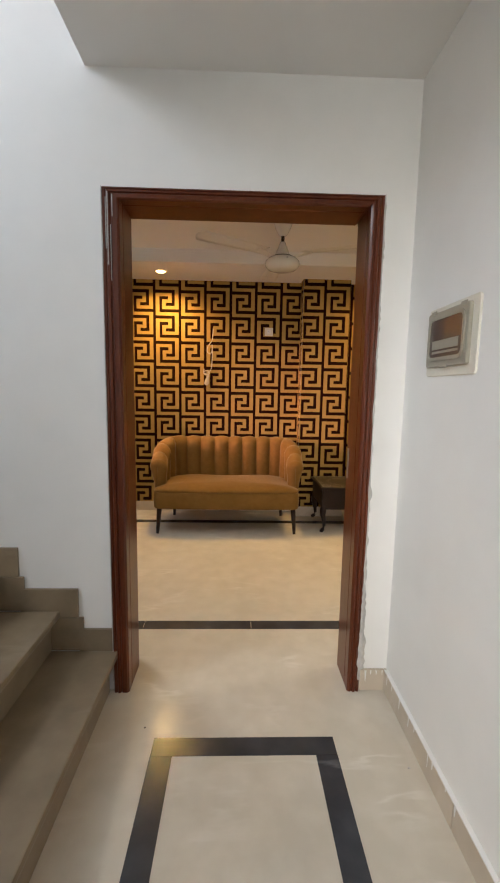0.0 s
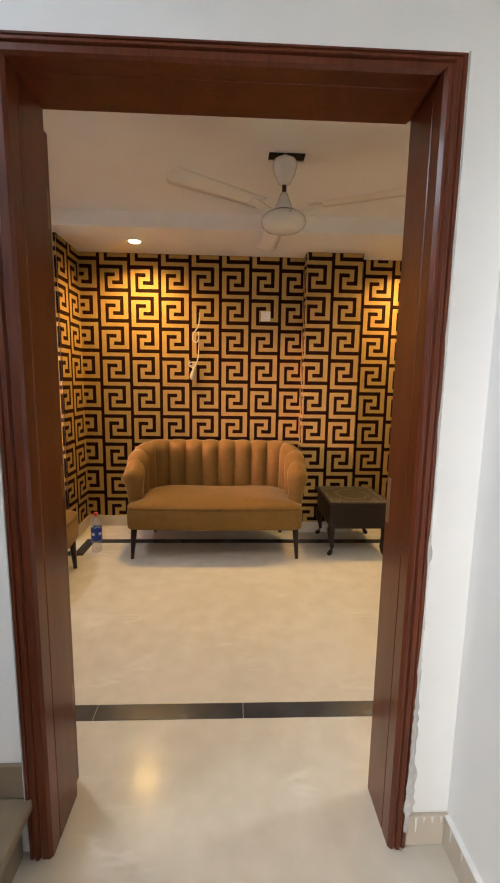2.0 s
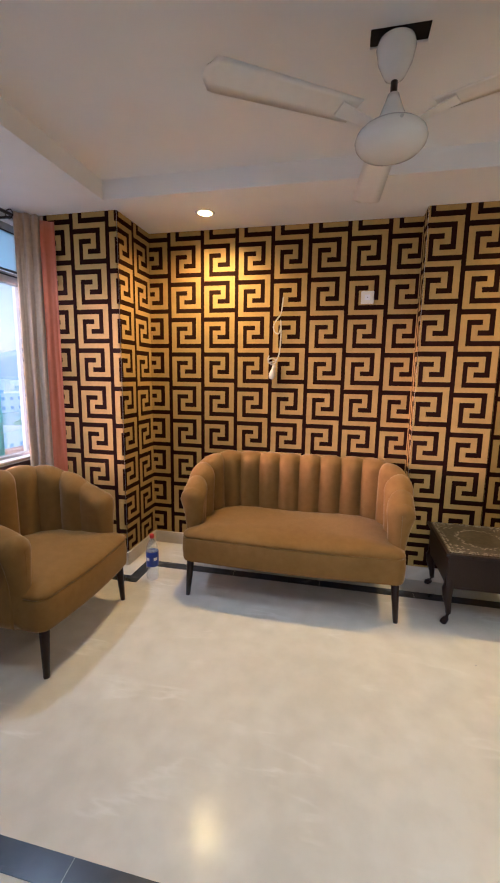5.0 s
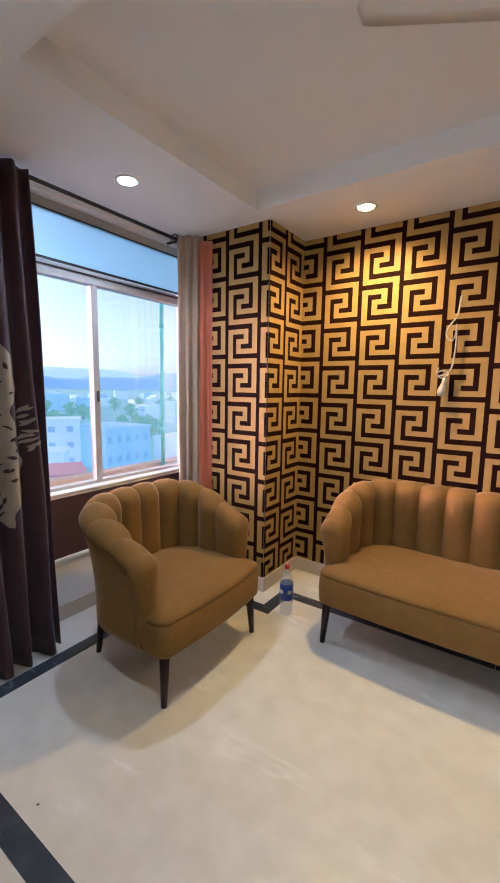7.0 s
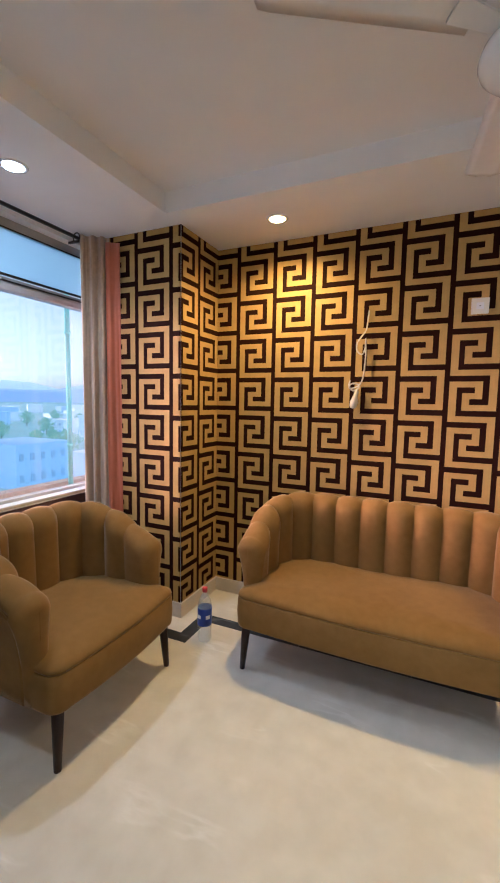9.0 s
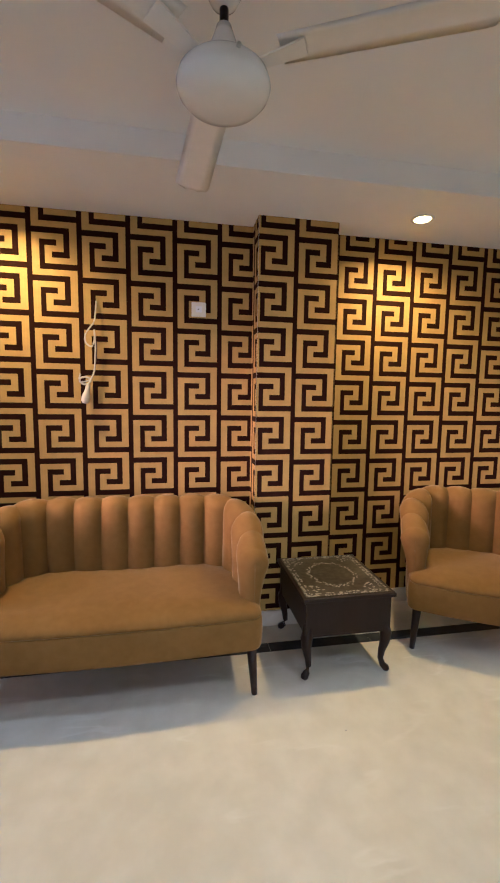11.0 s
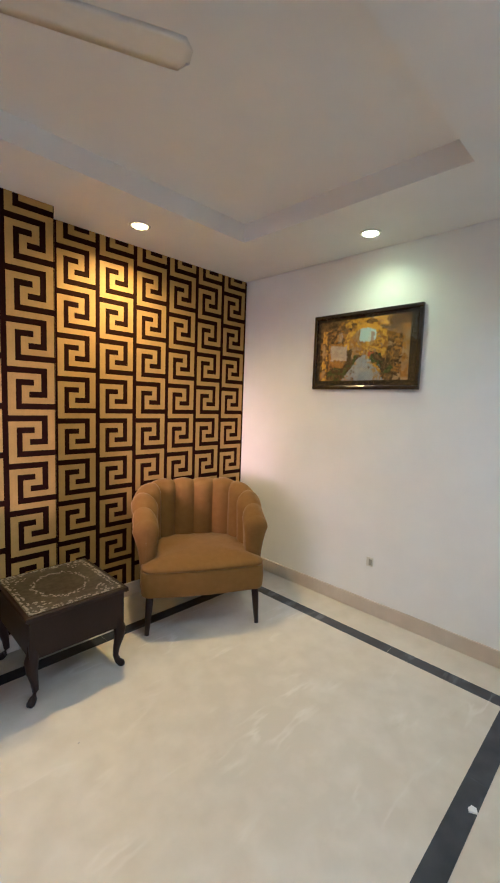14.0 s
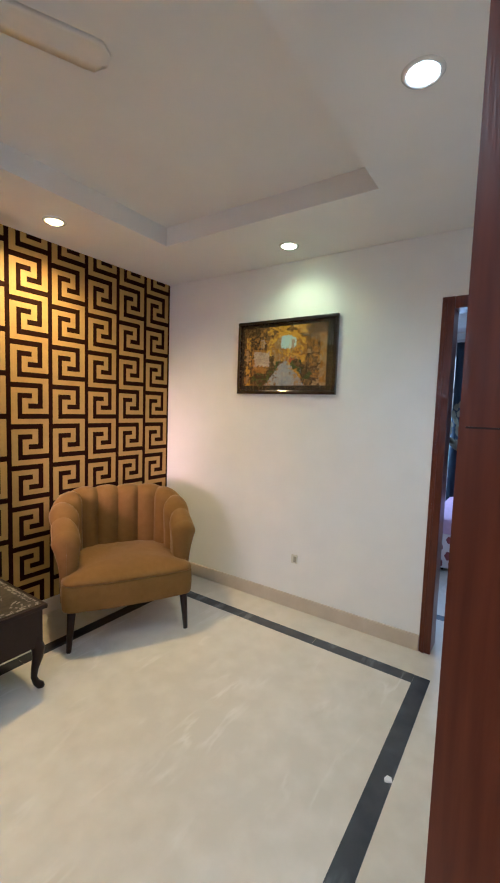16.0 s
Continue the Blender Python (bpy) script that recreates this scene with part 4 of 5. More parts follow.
# ---- water bottle ----
bottle = thing("water_bottle", "clear plastic water bottle with blue label and red cap", "bottle")
part("body", lathe([(0, 0.003), (0.030, 0.0), (0.040, 0.008), (0.042, 0.03), (0.039, 0.05), (0.042, 0.07), (0.042, 0.22), (0.036, 0.25), (0.022, 0.28), (0.013, 0.295), (0.013, 0.305)], 28), PET, bottle, smooth=True)
label = part("label", lathe([(0.0425, 0.105), (0.0432, 0.107), (0.0432, 0.208), (0.0425, 0.210)], 28), BLUELABEL, bottle, "blue paper label", smooth=True)
part("cap", lathe([(0, 0.330), (0.014, 0.330), (0.0155, 0.327), (0.0155, 0.305), (0.014, 0.303), (0, 0.303)], 20), REDCAP, bottle, "red screw cap", smooth=True)
for a0 in (-2.2, -0.9):
    part("label_mark", grid_sheet([[(0.0437 * math.cos(a0 + k * 0.1), 0.0437 * math.sin(a0 + k * 0.1), z) for k in range(7)] for z in (0.150, 0.172)]), WHITEMARK, label)
bottle.matrix_world = pose(-0.512, 3.985, 0)

# ---- ceiling fan ----
fan = thing("ceiling_fan", "white three-blade ceiling fan hanging under an open ceiling cut-out", "ceiling fan")
fan.matrix_world = pose(FAN[0], FAN[1], 0)
part("canopy", lathe([(0.0, 2.605), (0.030, 2.603), (0.062, 2.585), (0.068, 2.565), (0.058, 2.52), (0.035, 2.475), (0.016, 2.462), (0, 2.462)], 32), FANWHITE, fan, "white bell-shaped canopy", smooth=True)
part("hook", tube([(0, 0, 2.60), (0, 0, 2.617)], 0.012, 12), CHROME, fan, smooth=True)
part("down_rod", tube([(0, 0, 2.36), (0, 0, 2.47)], 0.012, 12), LEGWOOD, fan, "dark hanging rod", smooth=True)
part("lower_cup", lathe([(0, 2.42), (0.020, 2.42), (0.026, 2.40), (0.044, 2.355), (0.058, 2.312), (0, 2.312)], 28), FANWHITE, fan, smooth=True)
part("motor_ring", lathe([(0.058, 2.321), (0.080, 2.319), (0.086, 2.311), (0.060, 2.311)], 36), BRONZE, fan, "dark ring over the motor", smooth=True)
part("motor", lathe([(0, 2.316), (0.080, 2.314), (0.105, 2.305), (0.121, 2.290), (0.127, 2.270), (0.122, 2.254), (0.104, 2.235), (0.07, 2.224), (0, 2.220)], 40), FANWHITE, fan, "glossy white motor housing", smooth=True)
for angle in (95, 213, 334):
    rows = []
    c, s = math.cos(radians(angle)), math.sin(radians(angle))
    for k in range(22):
        u = k / 21
        r = 0.155 + 0.535 * u
        w = 0.056 + 0.014 * u
        if u > 0.93:
            w *= math.sqrt(max(0.05, 1 - ((u - 0.93) / 0.075) ** 2))
        tilt, z = 0.12, 2.333 - 0.006 * u
        ring = []
        for v, dz in ((-1, 0.0), (-0.5, 0.007), (0.5, 0.007), (1, 0.0), (0.5, 0.003), (-0.5, 0.003)):
            p, q = r, v * w
            ring.append((c * p - s * q, s * p + c * q, z + tilt * q + dz))
        rows.append(ring)
    blade = part("blade", grid_sheet(rows, close_u=True, caps=True), BLADE, fan, "cream metal blade", smooth=True)
    rows = []
    for k in range(5):
        r = 0.095 + 0.125 * k / 4
        w = 0.020 + 0.012 * k / 4
        rows.append([(c * r - s * q, s * r + c * q, 2.312 + 0.005 * k + 0.12 * q + dz) for q, dz in ((-w, 0), (w, 0), (w, -0.005), (-w, -0.005))])
    part("blade_iron", grid_sheet(rows, close_u=True, caps=True), BLADE, blade)

for angle in (40, 160, 280):                            # bright screws on the motor rim
    c, s = math.cos(radians(angle)), math.sin(radians(angle))
    part("motor_screw", tube([(c * 0.118, s * 0.118, 2.283), (c * 0.131, s * 0.131, 2.283)], 0.006, 8), CHROME, fan, "bright motor screw", smooth=True)

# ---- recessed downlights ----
# the assumed sixth, out of view, is built like the rest
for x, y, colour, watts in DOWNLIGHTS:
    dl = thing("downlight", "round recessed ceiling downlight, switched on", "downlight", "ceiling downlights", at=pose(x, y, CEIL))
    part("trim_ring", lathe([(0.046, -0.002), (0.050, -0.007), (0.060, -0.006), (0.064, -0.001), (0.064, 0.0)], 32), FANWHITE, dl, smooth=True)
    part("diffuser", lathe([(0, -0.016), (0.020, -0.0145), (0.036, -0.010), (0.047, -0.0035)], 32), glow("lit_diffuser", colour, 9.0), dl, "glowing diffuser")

# ---- framed picture ----
picture = thing("framed_picture", "painting of an arched old street in a dark frame", "picture")
QY0, QY1, QZ0, QZ1 = 3.027, 3.838, 1.567, 2.104
FD = 0.028
for a in ((QY0, QY1, QZ1 - 0.028, QZ1), (QY0, QY1, QZ0, QZ0 + 0.028), (QY0, QY0 + 0.028, QZ0 + 0.028, QZ1 - 0.028), (QY1 - 0.028, QY1, QZ0 + 0.028, QZ1 - 0.028)):
    part("frame_bar", boxes((E_X - FD, E_X - 0.001, *a), bevel=0.006), FRAMEBLACK, picture, "glossy black-brown frame bar")
part("mat_board", boxes((E_X - 0.014, E_X - 0.002, QY0 + 0.027, QY1 - 0.027, QZ0 + 0.027, QZ1 - 0.027)), EBONY, picture)
IY0, IY1, IZ0, IZ1 = QY0 + 0.075, QY1 - 0.055, QZ0 + 0.062, QZ1 - 0.05


def paint(name, colour, second):
    return material(name, colour, 0.35, scale=55, second=second, spec=0.25)


CANVAS = paint("painted_brown_stone", (0.20, 0.10, 0.032), (0.07, 0.03, 0.012))
PAINTS = {
    "ochre": ((0.44, 0.20, 0.030), (0.22, 0.09, 0.014)), "gold": ((0.72, 0.40, 0.025), (0.50, 0.22, 0.012)), "tan": ((0.46, 0.28, 0.12), (0.28, 0.15, 0.06)),
    "brown": ((0.21, 0.105, 0.034), (0.11, 0.050, 0.018)), "umber": ((0.10, 0.050, 0.022), (0.05, 0.022, 0.012)), "sky": ((0.62, 0.70, 0.74), (0.45, 0.56, 0.64)),
    "white": ((0.75, 0.74, 0.68), (0.58, 0.55, 0.50)), "rose": ((0.50, 0.36, 0.30), (0.36, 0.24, 0.19)), "blush": ((0.56, 0.43, 0.37), (0.44, 0.31, 0.26)), "dove": ((0.36, 0.35, 0.38), (0.27, 0.25, 0.27)), "road": ((0.40, 0.36, 0.36), (0.27, 0.23, 0.22)),
    "slate": ((0.30, 0.31, 0.37), (0.20, 0.20, 0.24)), "green": ((0.10, 0.105, 0.028), (0.035, 0.036, 0.012)), "red": ((0.50, 0.11, 0.03), (0.28, 0.07, 0.02)),
}


def painted_colour(u, v, rnd):
    """What the picture shows at (u, v), both from 0 to 1, across and up."""
    def pick(colours):
        """Neighbouring strokes keep to one colour."""
        f = 0.5 + 0.70 * noise.noise((u * 11, v * 8, 4.0)) + 0.25 * noise.noise((u * 30, v * 22, 1.0)) + rnd.uniform(-0.12, 0.12)
        return colours[min(len(colours) - 1, max(0, int(f * len(colours))))]
    ring = math.hypot((u - 0.54) / 0.245, (v - 0.58) / 0.335)
    hole = math.hypot((u - 0.54) / 0.185, (v - 0.58) / 0.265)
    road_half = 0.03 + 0.50 * max(0.0, 0.42 - v)
    if v < 0.42 and abs(u - 0.525) < road_half:
        return pick(("road", "tan", "road", "dove", "brown") if abs(u - 0.525) > road_half * 0.45 else ("slate", "dove", "dove", "road"))
    for q, w, r in ((0.20, 0.10, 0.10), (0.29, 0.12, 0.08), (0.36, 0.20, 0.07), (0.41, 0.29, 0.06), (0.46, 0.38, 0.04), (0.66, 0.36, 0.07), (0.73, 0.28, 0.06), (0.78, 0.18, 0.06)):
        if math.hypot(u - q, (v - w) * 0.8) < r:
            return pick(("green", "green", "umber", "brown"))
    if 0.14 < u < 0.335 and 0.34 < v < 0.60 - 0.15 * (u - 0.14):
        return pick(("rose", "rose", "blush", "rose"))
    if 0.335 < u < 0.39 and 0.22 < v < 0.52:
        return pick(("umber", "umber", "brown"))
    if 0.225 < u < 0.275 and 0.64 < v < 0.80:
        return pick(("white", "rose", "tan"))
    if hole < 1 or (v < 0.58 and abs(u - 0.54) < 0.17):
        if 0.475 < u < 0.655 and v > 0.62 + 0.25 * abs(u - 0.55):
            return pick(("sky", "sky", "sky", "white")) if not (0.60 < u < 0.635 and v < 0.78) else "rose"
        if 0.57 < u < 0.635 and 0.38 < v < 0.46:
            return pick(("red", "red", "green"))
        return pick(("gold", "ochre", "gold", "tan", "ochre") if u > 0.5 else ("ochre", "tan", "ochre", "gold"))
    if ring < 1:
        return pick(("gold", "gold", "ochre"))
    if 0.66 < u < 0.77 and 0.34 < v < 0.80:
        return pick(("gold", "ochre", "gold"))
    if v > 0.86 and 0.30 < u < 0.78:
        return pick(("ochre", "gold", "brown"))
    if v > 0.84:
        return pick(("brown", "umber", "brown", "ochre"))
    if u < 0.11:
        return pick(("ochre", "gold", "brown", "tan") if 0.03 < u < 0.09 else ("brown", "umber", "ochre"))
    if u < 0.33 and v < 0.34:
        return pick(("ochre", "ochre", "brown"))
    if u > 0.93:
        return pick(("tan", "tan", "ochre"))
    if u > 0.76:
        return pick(("brown", "ochre", "brown", "umber", "tan"))
    return pick(("brown", "ochre", "umber", "ochre"))


canvas = part("canvas", boxes((E_X - 0.015, E_X - 0.0142, IY0, IY1, IZ0, IZ1)), CANVAS, picture, "painted canvas")
rnd = random.Random(21)
strokes = {key: bmesh.new() for key in PAINTS}
COLS, ROWS = 84, 60
for k in range(COLS * ROWS):
    u = (k % COLS + rnd.uniform(0.1, 0.9)) / COLS
    v = (k // COLS + rnd.uniform(0.1, 0.9)) / ROWS
    w, h, turn = rnd.uniform(0.007, 0.011), rnd.uniform(0.010, 0.020), rnd.uniform(-0.6, 0.6)
    bm = strokes[painted_colour(u, v, rnd)]
    x = E_X - 0.0152 - 0.000002 * (k * 37 % 997)
    quad = []
    for p, q in ((-w, -h), (w, -h * 0.8), (w * 0.9, h), (-w * 0.8, h * 0.9)):
        uu = min(0.998, max(0.002, u + p * math.cos(turn) - q * math.sin(turn) * 0.7))
        vv = min(0.998, max(0.002, v + p * math.sin(turn) * 1.4 + q * math.cos(turn)))
        quad.append(bm.verts.new((x, IY1 + (IY0 - IY1) * uu, IZ0 + (IZ1 - IZ0) * vv)))
    bm.faces.new(quad)
for key, bm in strokes.items():
    part("brush_strokes", bm, paint("painted_" + key, *PAINTS[key]), canvas, kind="stuff")
pane = part("picture_glass", boxes((E_X - 0.0235, E_X - 0.0225, QY0 + 0.026, QY1 - 0.026, QZ0 + 0.026, QZ1 - 0.026)), CLEAR, picture, "thin clear picture glass")
pane.visible_shadow = False

# ---- sockets, outlets and the loose cable ----
socket = thing("wall_socket", "small ivory socket low on the white wall", "socket")
part("plate", boxes((E_X - 0.010, E_X - 0.0005, 3.262, 3.310, 0.340, 0.402), bevel=0.003), PLASTIC, socket)
part("socket_face", boxes((E_X - 0.013, E_X - 0.010, 3.268, 3.290, 0.350, 0.392), bevel=0.001), GREYBOX, socket)
outlet = thing("wall_outlet", "square ivory outlet plate high on the wallpaper", "outlet")
part("plate", boxes((0.825, 0.912, N_Y - 0.014, N_Y - 0.003, 1.938, 2.024), bevel=0.003), PLASTIC, outlet)
part("outlet_face", boxes((0.85, 0.887, N_Y - 0.0165, N_Y - 0.014, 1.963, 1.999), bevel=0.001), WHITEMARK, outlet)
part("outlet_slot", boxes((0.865, 0.871, N_Y - 0.0175, N_Y - 0.0165, 1.978, 1.984)), LEGWOOD, outlet)
cable = thing("loose_cable", "white flex cable hanging from the wall with a knotted bulb holder", "cable")
line = [(0.272, -0.004, 2.00), (0.270, -0.020, 1.95), (0.262, -0.030, 1.88), (0.236, -0.035, 1.84), (0.212, -0.035, 1.80), (0.214, -0.032, 1.755), (0.245, -0.030, 1.735), (0.262, -0.035, 1.775),
        (0.263, -0.042, 1.83), (0.266, -0.03, 1.74), (0.262, -0.028, 1.66), (0.255, -0.03, 1.59), (0.235, -0.034, 1.545), (0.205, -0.036, 1.53), (0.175, -0.034, 1.525)]
smooth_line = []
for i in range(len(line) - 1):
    p0, p1, p2, p3 = [Vector(line[max(0, min(len(line) - 1, i + k))]) for k in (-1, 0, 1, 2)]
    for k in range(5):
        u = k / 5
        smooth_line.append(0.5 * (2 * p1 + (p2 - p0) * u + (2 * p0 - 5 * p1 + 4 * p2 - p3) * u * u + (3 * p1 - p0 - 3 * p2 + p3) * u ** 3))
part("flex", tube([(p.x, N_Y + p.y, p.z) for p in smooth_line], 0.0045, 8), CORD, cable, smooth=True)
part("knot", tube([(0.205 + 0.03 * math.cos(a), N_Y - 0.035 + 0.012 * math.sin(2 * a), 1.535 + 0.022 * math.sin(a)) for a in [2 * math.pi * k / 16 for k in range(17)]], 0.0055, 8), CORD, cable, smooth=True)
holder = part("bulb_holder", lathe([(0, 0.055), (0.010, 0.053), (0.014, 0.04), (0.013, 0.022), (0.019, 0.0), (0.024, -0.022), (0.022, -0.045), (0.014, -0.058), (0, -0.060)], 20), CORD, cable, "ivory bulb holder", smooth=True)
holder.matrix_world = pose(0.212, N_Y - 0.04, 1.46, 0, 12, 0)
part("flex_end", tube([(0.175, N_Y - 0.034, 1.525), (0.172, N_Y - 0.036, 1.55), (0.180, N_Y - 0.04, 1.575)], 0.0045, 8), CORD, cable, smooth=True)

# ---- bedroom door and what shows of the bedroom ----
bed_frame = thing("door_frame", "red-brown varnished door frame of the bedroom", kind="structure")
part("jamb", boxes((E_X - 0.012, E_X + 0.15, EY1 - 0.068, EY1, 0, DTOP), bevel=0.006), FRAME, bed_frame)
part("jamb", boxes((E_X - 0.012, E_X + 0.15, EY0, EY0 + 0.068, 0, DTOP), bevel=0.006), FRAME, bed_frame)
part("head", boxes((E_X - 0.012, E_X + 0.15, EY0 + 0.068, EY1 - 0.068, DTOP - 0.068, DTOP), bevel=0.006), FRAME, bed_frame)
part("bead", boxes((E_X - 0.017, E_X - 0.012, EY1 - 0.030, EY1 - 0.018, 0, DTOP - 0.02), bevel=0.002), FRAME, bed_frame)

structure("wall_bedroom_east", boxes((6.2, 6.4, 0.9, 2.66, 0, 2.8), (6.2, 6.4, 3.25, 4.2, 0, 2.8), (6.2, 6.4, 2.66, 3.25, 0, 0.8), (6.2, 6.4, 2.66, 3.25, 2.2, 2.8)), WALL, "white bedroom wall")
structure("wall_bedroom_north", boxes((E_X + 0.14, 6.4, 4.2, 4.4, 0, 2.8)), WALL, "white bedroom wall")
structure("wall_bedroom_south", boxes((E_X + 0.14, 6.4, 0.75, 0.9, 0, 2.8)), WALL, "white bedroom wall")
structure("ceiling_bedroom", boxes((E_X + 0.10, 6.3, 0.9, 4.3, 2.6, 2.7), (5.9, 6.2, 0.9, 4.2, 2.42, 2.6)), CEILING, "white bedroom ceiling")
window_2 = thing("window_2", "narrow strip of a daylit bedroom window", kind="structure")
part("window_frame", boxes((6.24, 6.30, 2.66, 2.70, 0.8, 2.2), (6.24, 6.30, 3.21, 3.25, 0.8, 2.2), (6.24, 6.30, 2.70, 3.21, 0.8, 0.84), (6.24, 6.30, 2.70, 3.21, 2.16, 2.2), (6.24, 6.30, 2.70, 3.21, 1.72, 1.78)), ALU, window_2)
pane = part("pane", boxes((6.265, 6.275, 2.70, 3.21, 0.84, 2.16)), CLEAR, window_2)
pane.visible_shadow = False

bed = thing("bed", "bed with lilac sheet and pale flower-printed valance", "bed")
BX0, BX1, BY0, BY1 = 4.86, 6.1, 1.0, 2.66
part("mattress", boxes((BX0, BX1, BY0, BY1, 0.20, 0.50), bevel=0.05), PINKSHEET, bed, "lilac sheet over the mattress", smooth=True)
val = part("valance", boxes((BX0 - 0.012, BX1, BY0 - 0.01, BY1 + 0.012, 0.04, 0.36), bevel=0.012), WHITESHEET, bed, "pale pink printed valance")
for k in range(40):
    y, z = 1.70 + 0.105 * (k % 10) + 0.03 * ((k // 10) % 2), 0.085 + 0.075 * (k // 10)
    q = 0.026 + 0.008 * ((k * 7) % 3)
    bm = bmesh.new()
    vs = [bm.verts.new((BX0 - 0.0135, y + q * (0.95 + 0.08 * math.cos(5 * a)) * 0.8 * math.cos(a), z + q * (0.95 + 0.08 * math.cos(5 * a)) * math.sin(a))) for a in [2 * math.pi * k / 20 for k in range(20)]]
    bm.faces.new(vs)
    part("flower_print", bm, MOTIF, val)
part("bed_leg", boxes((BX0 + 0.05, BX0 + 0.11, BY1 - 0.15, BY1 - 0.09, 0.0, 0.30)), EBONY, bed)
part("bed_leg", boxes((BX1 - 0.11, BX1 - 0.05, BY0 + 0.09, BY0 + 0.15, 0.0, 0.30)), EBONY, bed)
navy = thing("navy_curtain", "dark navy bedroom curtain with a pale printed motif", "curtain")
hung(curtain("cloth", 6.14, 1.2, 6.14, 2.70, 0.05, 2.30, 9, 0.025, NAVY, ""), NAVY, navy, "cloth")
rnd = random.Random(31)
for k in range(44):                                     # wreath of leaves
    a = 2 * math.pi * k / 44
    q = 0.23 + rnd.uniform(-0.06, 0.06)
    part("printed_leaf", petal(6.10, 2.47 + q * 0.8 * math.cos(a), 1.27 + q * 1.25 * math.sin(a), rnd.uniform(0.08, 0.13), 0.028, a + 1.2 + rnd.uniform(-0.8, 0.8), 0.25), NAVYPRINT, navy)
part("curtain_track", boxes((6.10, 6.18, 1.0, 3.4, 2.30, 2.33)), ALU, navy)

# ---- outside the window ----
random.seed(5)
GZ = -15.0
# the far colours are made paler and bluer to carry the haze
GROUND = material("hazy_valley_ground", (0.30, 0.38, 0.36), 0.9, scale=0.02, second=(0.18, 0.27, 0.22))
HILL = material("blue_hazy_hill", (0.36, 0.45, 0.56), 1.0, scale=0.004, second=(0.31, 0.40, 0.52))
HILL2 = material("hazy_far_hill", (0.55, 0.61, 0.68), 1.0, scale=0.004, second=(0.50, 0.57, 0.65))
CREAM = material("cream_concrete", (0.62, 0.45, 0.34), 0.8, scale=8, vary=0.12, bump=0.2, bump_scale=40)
BLUEWALL = material("hazy_blue_grey_render", (0.50, 0.62, 0.76), 0.8, scale=2, vary=0.15)
PALEWALL = material("hazy_pale_render", (0.78, 0.81, 0.83), 0.8, scale=2, vary=0.15)
REDROOF = material("hazy_faded_red_roof", (0.55, 0.24, 0.24), 0.8, scale=4, vary=0.2)
DARKGLASS = material("hazy_far_window", (0.38, 0.47, 0.59), 0.3, scale=3, vary=0.2)
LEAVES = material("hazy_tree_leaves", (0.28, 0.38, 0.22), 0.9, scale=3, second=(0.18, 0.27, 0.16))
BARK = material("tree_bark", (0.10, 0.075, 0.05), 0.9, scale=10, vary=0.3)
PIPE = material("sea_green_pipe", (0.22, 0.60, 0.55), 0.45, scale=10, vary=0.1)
for m, haze in ((HILL, (0.065, 0.105, 0.18)), (HILL2, (0.16, 0.19, 0.235)), (GROUND, (0.075, 0.125, 0.135)), (LEAVES, (0.06, 0.105, 0.10)), (BLUEWALL, (0.05, 0.085, 0.13)), (PALEWALL, (0.055, 0.08, 0.105)), (DARKGLASS, (0.045, 0.078, 0.12)), (REDROOF, (0.09, 0.055, 0.065))):    # air haze painted in as a faint glow of the surfaces
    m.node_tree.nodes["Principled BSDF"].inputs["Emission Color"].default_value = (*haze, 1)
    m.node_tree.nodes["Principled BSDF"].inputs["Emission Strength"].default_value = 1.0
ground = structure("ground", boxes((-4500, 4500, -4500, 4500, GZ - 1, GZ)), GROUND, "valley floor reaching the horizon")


def ridge(name, dist, height, mat, seed, label):
    rows = []
    for j in range(5):
        row = []
        for i in range(160):
            a = math.pi * 0.35 + math.pi * 1.3 * i / 159
            h = height * (0.55 + 0.6 * noise.fractal((a * 2.2, seed, 0), 0.9, 2.1, 5))
            f = (0, 0.35, 0.7, 1.0, 0.6)[j]
            r = dist * (1 + 0.12 * (j - 3) / 3)
            row.append((r * math.cos(a), r * math.sin(a), GZ + max(0.0, h) * f + 4 * noise.noise((a * 40, j, seed)) * f))
        rows.append(row)
    return structure(name, grid_sheet(rows), mat, label, smooth=True)


ridge("backdrop_hill", 2300, 190, HILL, 3.0, "long wooded hill ridge, blue with painted haze")
ridge("backdrop_far_hill", 3900, 310, HILL2, 8.0, "mountains behind the hills, pale with painted haze")


def house(name, x, y, w, d, h, turn, wall_mat, label, floors, cols, roof_mat=None):
    ob = thing(name, label, "building", at=pose(x, y, GZ, 0, 0, turn))
    part("wall", boxes((-w / 2, w / 2, -d / 2, d / 2, 0, h)), wall_mat, ob)
    part("roof", boxes((-w / 2 - 0.3, w / 2 + 0.3, -d / 2 - 0.3, d / 2 + 0.3, h, h + 0.35)), roof_mat or wall_mat, ob)
    if floors:
        for k in range(floors):
            for c in range(cols):
                z = h * (k + 0.3) / floors
                x0 = -w / 2 + w * (c + 0.25) / cols
                part("window", boxes((x0, x0 + w * 0.36 / cols, -d / 2 - 0.12, -d / 2 + 0.1, z, z + h * 0.36 / floors)), DARKGLASS, ob)
    return ob


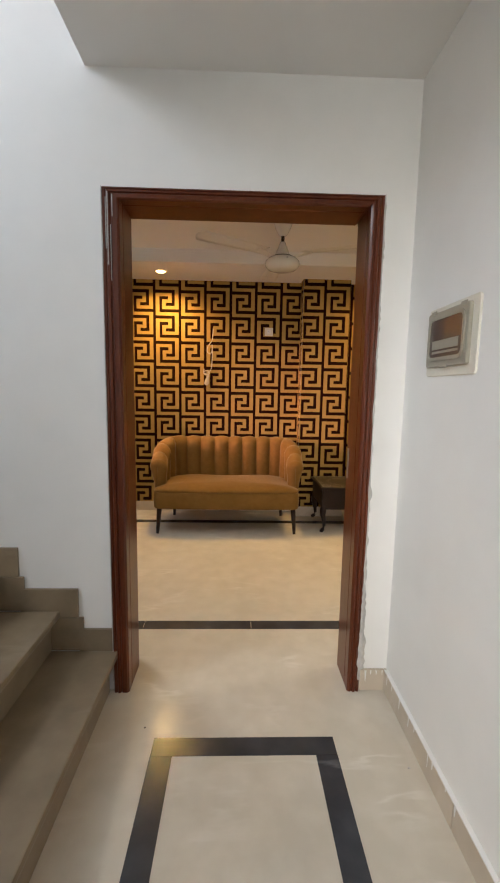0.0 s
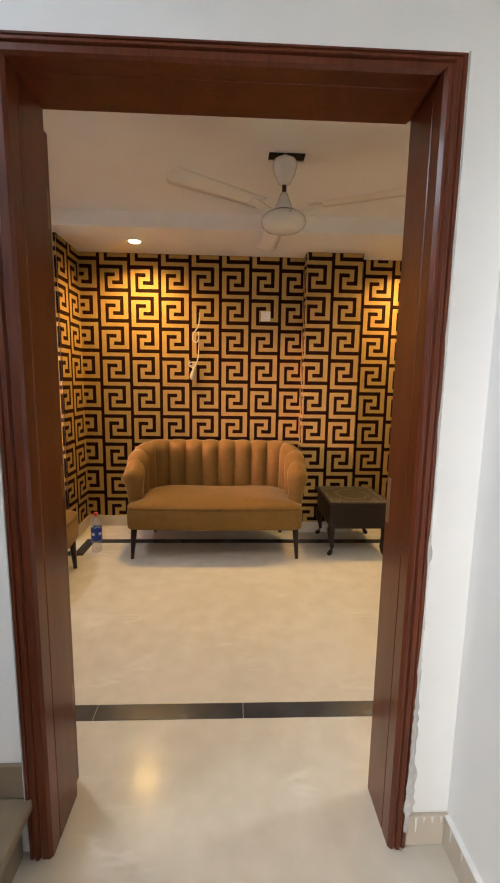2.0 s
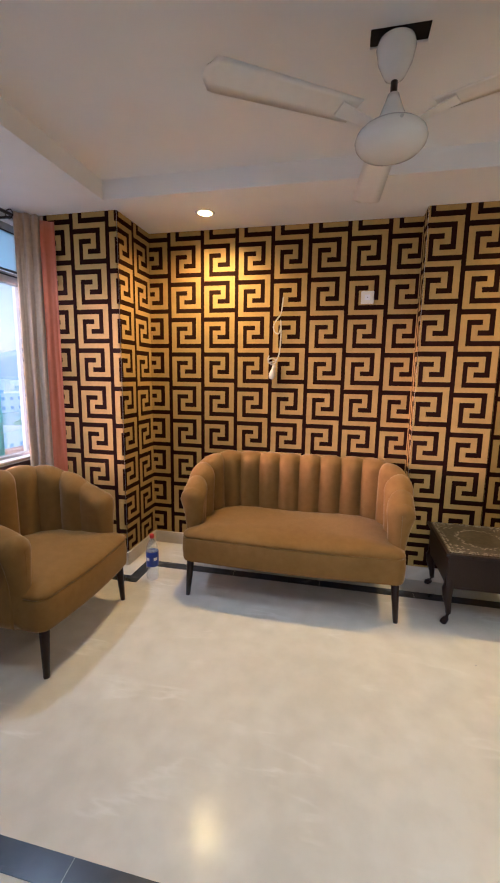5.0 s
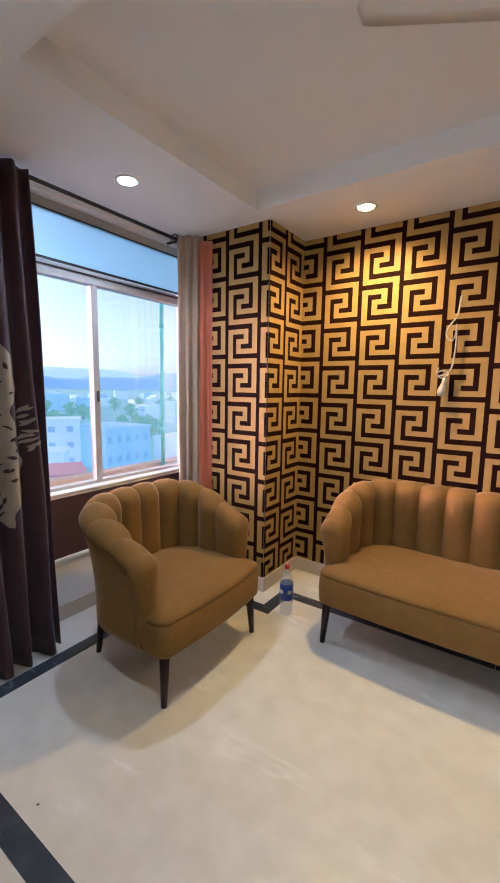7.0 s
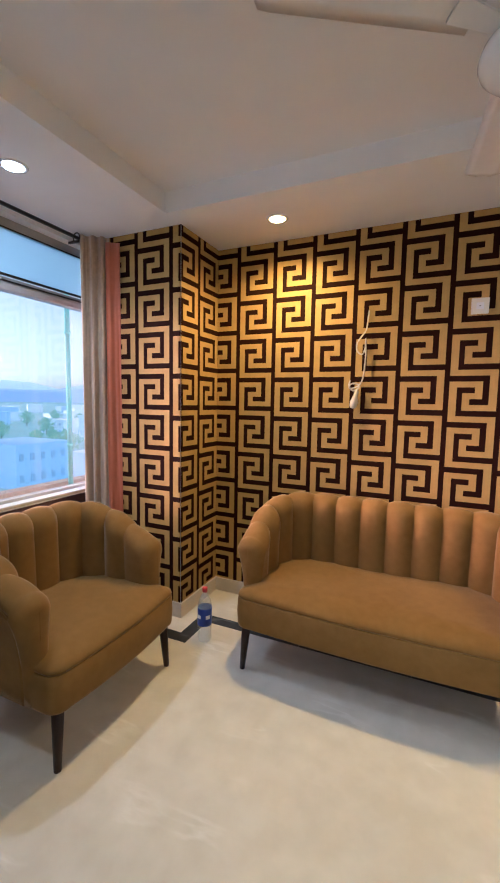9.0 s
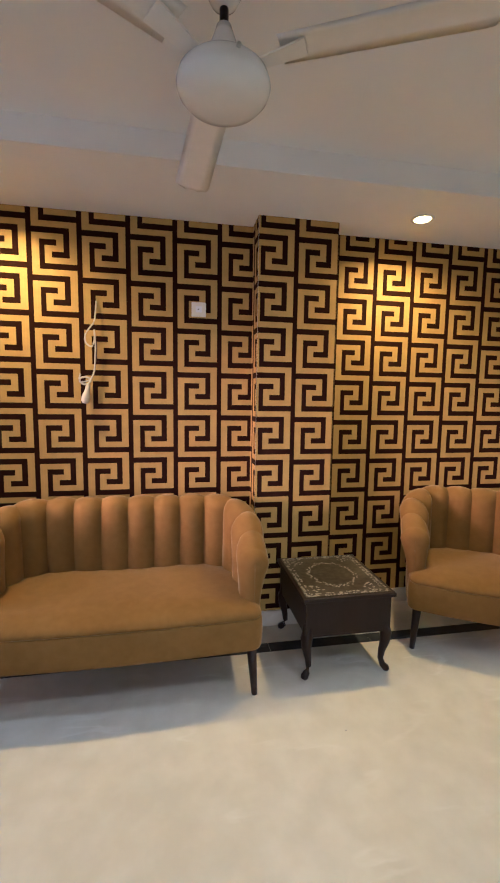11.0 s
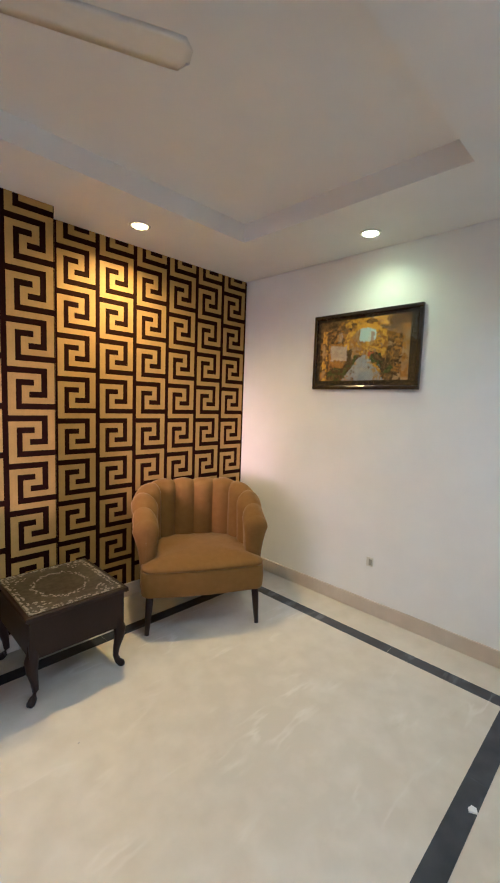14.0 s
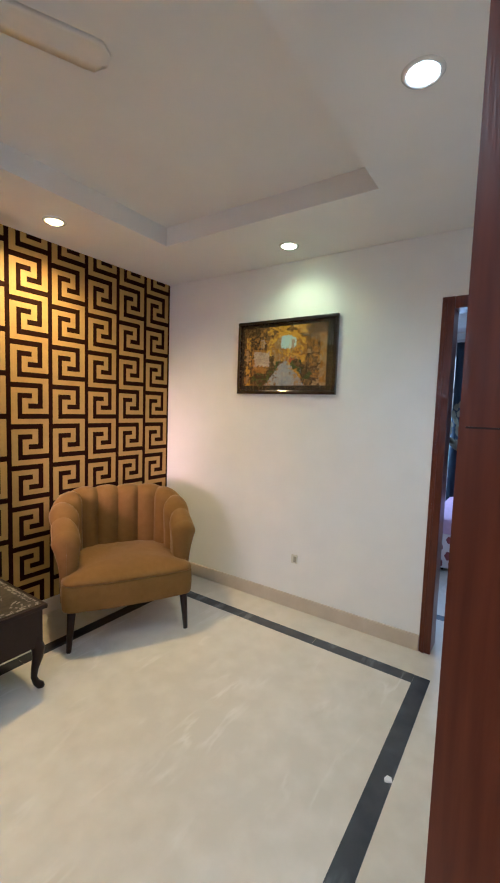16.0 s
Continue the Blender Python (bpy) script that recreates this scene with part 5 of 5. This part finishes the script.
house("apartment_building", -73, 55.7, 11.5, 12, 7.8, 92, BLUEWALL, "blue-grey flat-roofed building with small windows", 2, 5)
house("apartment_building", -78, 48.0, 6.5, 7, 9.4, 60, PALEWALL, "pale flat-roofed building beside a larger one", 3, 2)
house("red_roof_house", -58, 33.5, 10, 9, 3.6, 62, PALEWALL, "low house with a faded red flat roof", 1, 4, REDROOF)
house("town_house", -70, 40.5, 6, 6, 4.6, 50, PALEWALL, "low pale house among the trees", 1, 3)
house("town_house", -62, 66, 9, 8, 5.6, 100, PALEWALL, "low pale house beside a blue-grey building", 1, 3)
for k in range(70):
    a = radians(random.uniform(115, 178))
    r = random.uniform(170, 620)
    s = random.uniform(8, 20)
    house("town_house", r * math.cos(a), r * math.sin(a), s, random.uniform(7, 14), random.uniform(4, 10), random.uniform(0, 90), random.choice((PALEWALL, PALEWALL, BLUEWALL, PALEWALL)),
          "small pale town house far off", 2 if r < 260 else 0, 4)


def tree_at(name, x, y, h, seed):
    rnd = random.Random(seed)
    ob = thing(name, "leafy green tree in the town below", "tree", at=pose(x, y, GZ))
    part("trunk", tube([(0, 0, 0), (0.1, 0, h * 0.3), (0.0, 0.15, h * 0.6), (0.1, 0.1, h * 0.85)], [0.22, 0.17, 0.11, 0.04], 8), BARK, ob)
    for k in range(4):
        a = k * 1.6 + rnd.random()
        part("limb", tube([(0, 0, h * (0.35 + 0.08 * k)), (h * 0.14 * math.cos(a), h * 0.14 * math.sin(a), h * (0.5 + 0.08 * k)), (h * 0.24 * math.cos(a), h * 0.24 * math.sin(a), h * (0.58 + 0.08 * k))], [0.09, 0.06, 0.02], 6), BARK, ob)
    bm = bmesh.new()
    for k in range(520):
        a, u, q = rnd.uniform(0, 6.283), rnd.uniform(-1, 1), rnd.random() ** 0.4
        rr = h * 0.38 * (1 + 0.35 * math.sin(3 * a + seed) + 0.2 * math.sin(5 * u))
        p = Vector((rr * q * math.sqrt(1 - u * u) * math.cos(a), rr * q * math.sqrt(1 - u * u) * math.sin(a), h * 0.55 + h * 0.40 * q * u))
        e = Euler((rnd.uniform(0, 6), rnd.uniform(0, 6), rnd.uniform(0, 6))).to_matrix()
        g = rnd.uniform(0.3, 0.65)
        bm.faces.new([bm.verts.new(p + e @ Vector(v)) for v in ((-g, 0, 0), (0, -g * 0.5, 0.05), (g, 0, 0), (0, g * 0.5, 0.05))])
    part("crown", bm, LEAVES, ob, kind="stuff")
    return ob


for k in range(64):
    a = radians(random.uniform(147, 164) if k % 2 else random.uniform(126, 164))
    r = random.uniform(100, 330)
    tree_at("tree", r * math.cos(a), r * math.sin(a), random.uniform(5, 10), k)
ledge = structure("window_ledge", boxes((-2.52, -1.80, 1.6, 7.2, 0.42, 0.60), (-2.52, -2.40, 1.6, 7.2, 0.601, 0.67)), CREAM, "cream concrete ledge outside the window")
pipe = thing("drain_pipe", "sea-green vertical pipe outside the window", "pipe")
part("pipe", tube([(-2.35, 4.66, 0.605), (-2.35, 4.66, 2.62)], 0.022, 12), PIPE, pipe, smooth=True)
for z in (1.0, 2.0):
    part("clamp", tube([(-2.35, 4.66, z), (-2.35, 4.66, z + 0.03)], 0.028, 12), PIPE, pipe, smooth=True)

# ---- small litter on the floor ----
def scrap(name, x, y, size, mat, label, seed):
    rnd = random.Random(seed)
    n = 7
    rim = [(x + size * rnd.uniform(0.5, 1.0) * math.cos(6.283 * k / n), y + size * rnd.uniform(0.4, 1.0) * math.sin(6.283 * k / n)) for k in range(n)]
    bm = grid_sheet([[(u, v, 0.0025) for u, v in rim], [(x + (u - x) * 0.9, y + (v - y) * 0.9, 0.0025 + size * 0.2) for u, v in rim]], close_u=True, caps=True)
    return tagged(new(name, mesh_of(name, bm, mat)), label, "litter")


scrap("paper_scrap", 2.357, 2.302, 0.026, WHITEMARK, "torn white paper scrap lying on the black border", 1)
scrap("plaster_crumb", 1.19, 1.41, 0.007, PLASTER, "small white plaster crumb on the corridor floor", 2)
scrap("dirt_crumb", 0.19, 1.60, 0.006, LEGWOOD, "small dark dirt crumb on the corridor floor", 3)
scrap("plaster_crumb", 1.453, 3.56, 0.007, PLASTER, "small white plaster crumb on the room floor", 4)
scrap("dirt_crumb", -0.596, 2.423, 0.006, LEGWOOD, "small dark dirt crumb on the room floor", 5)
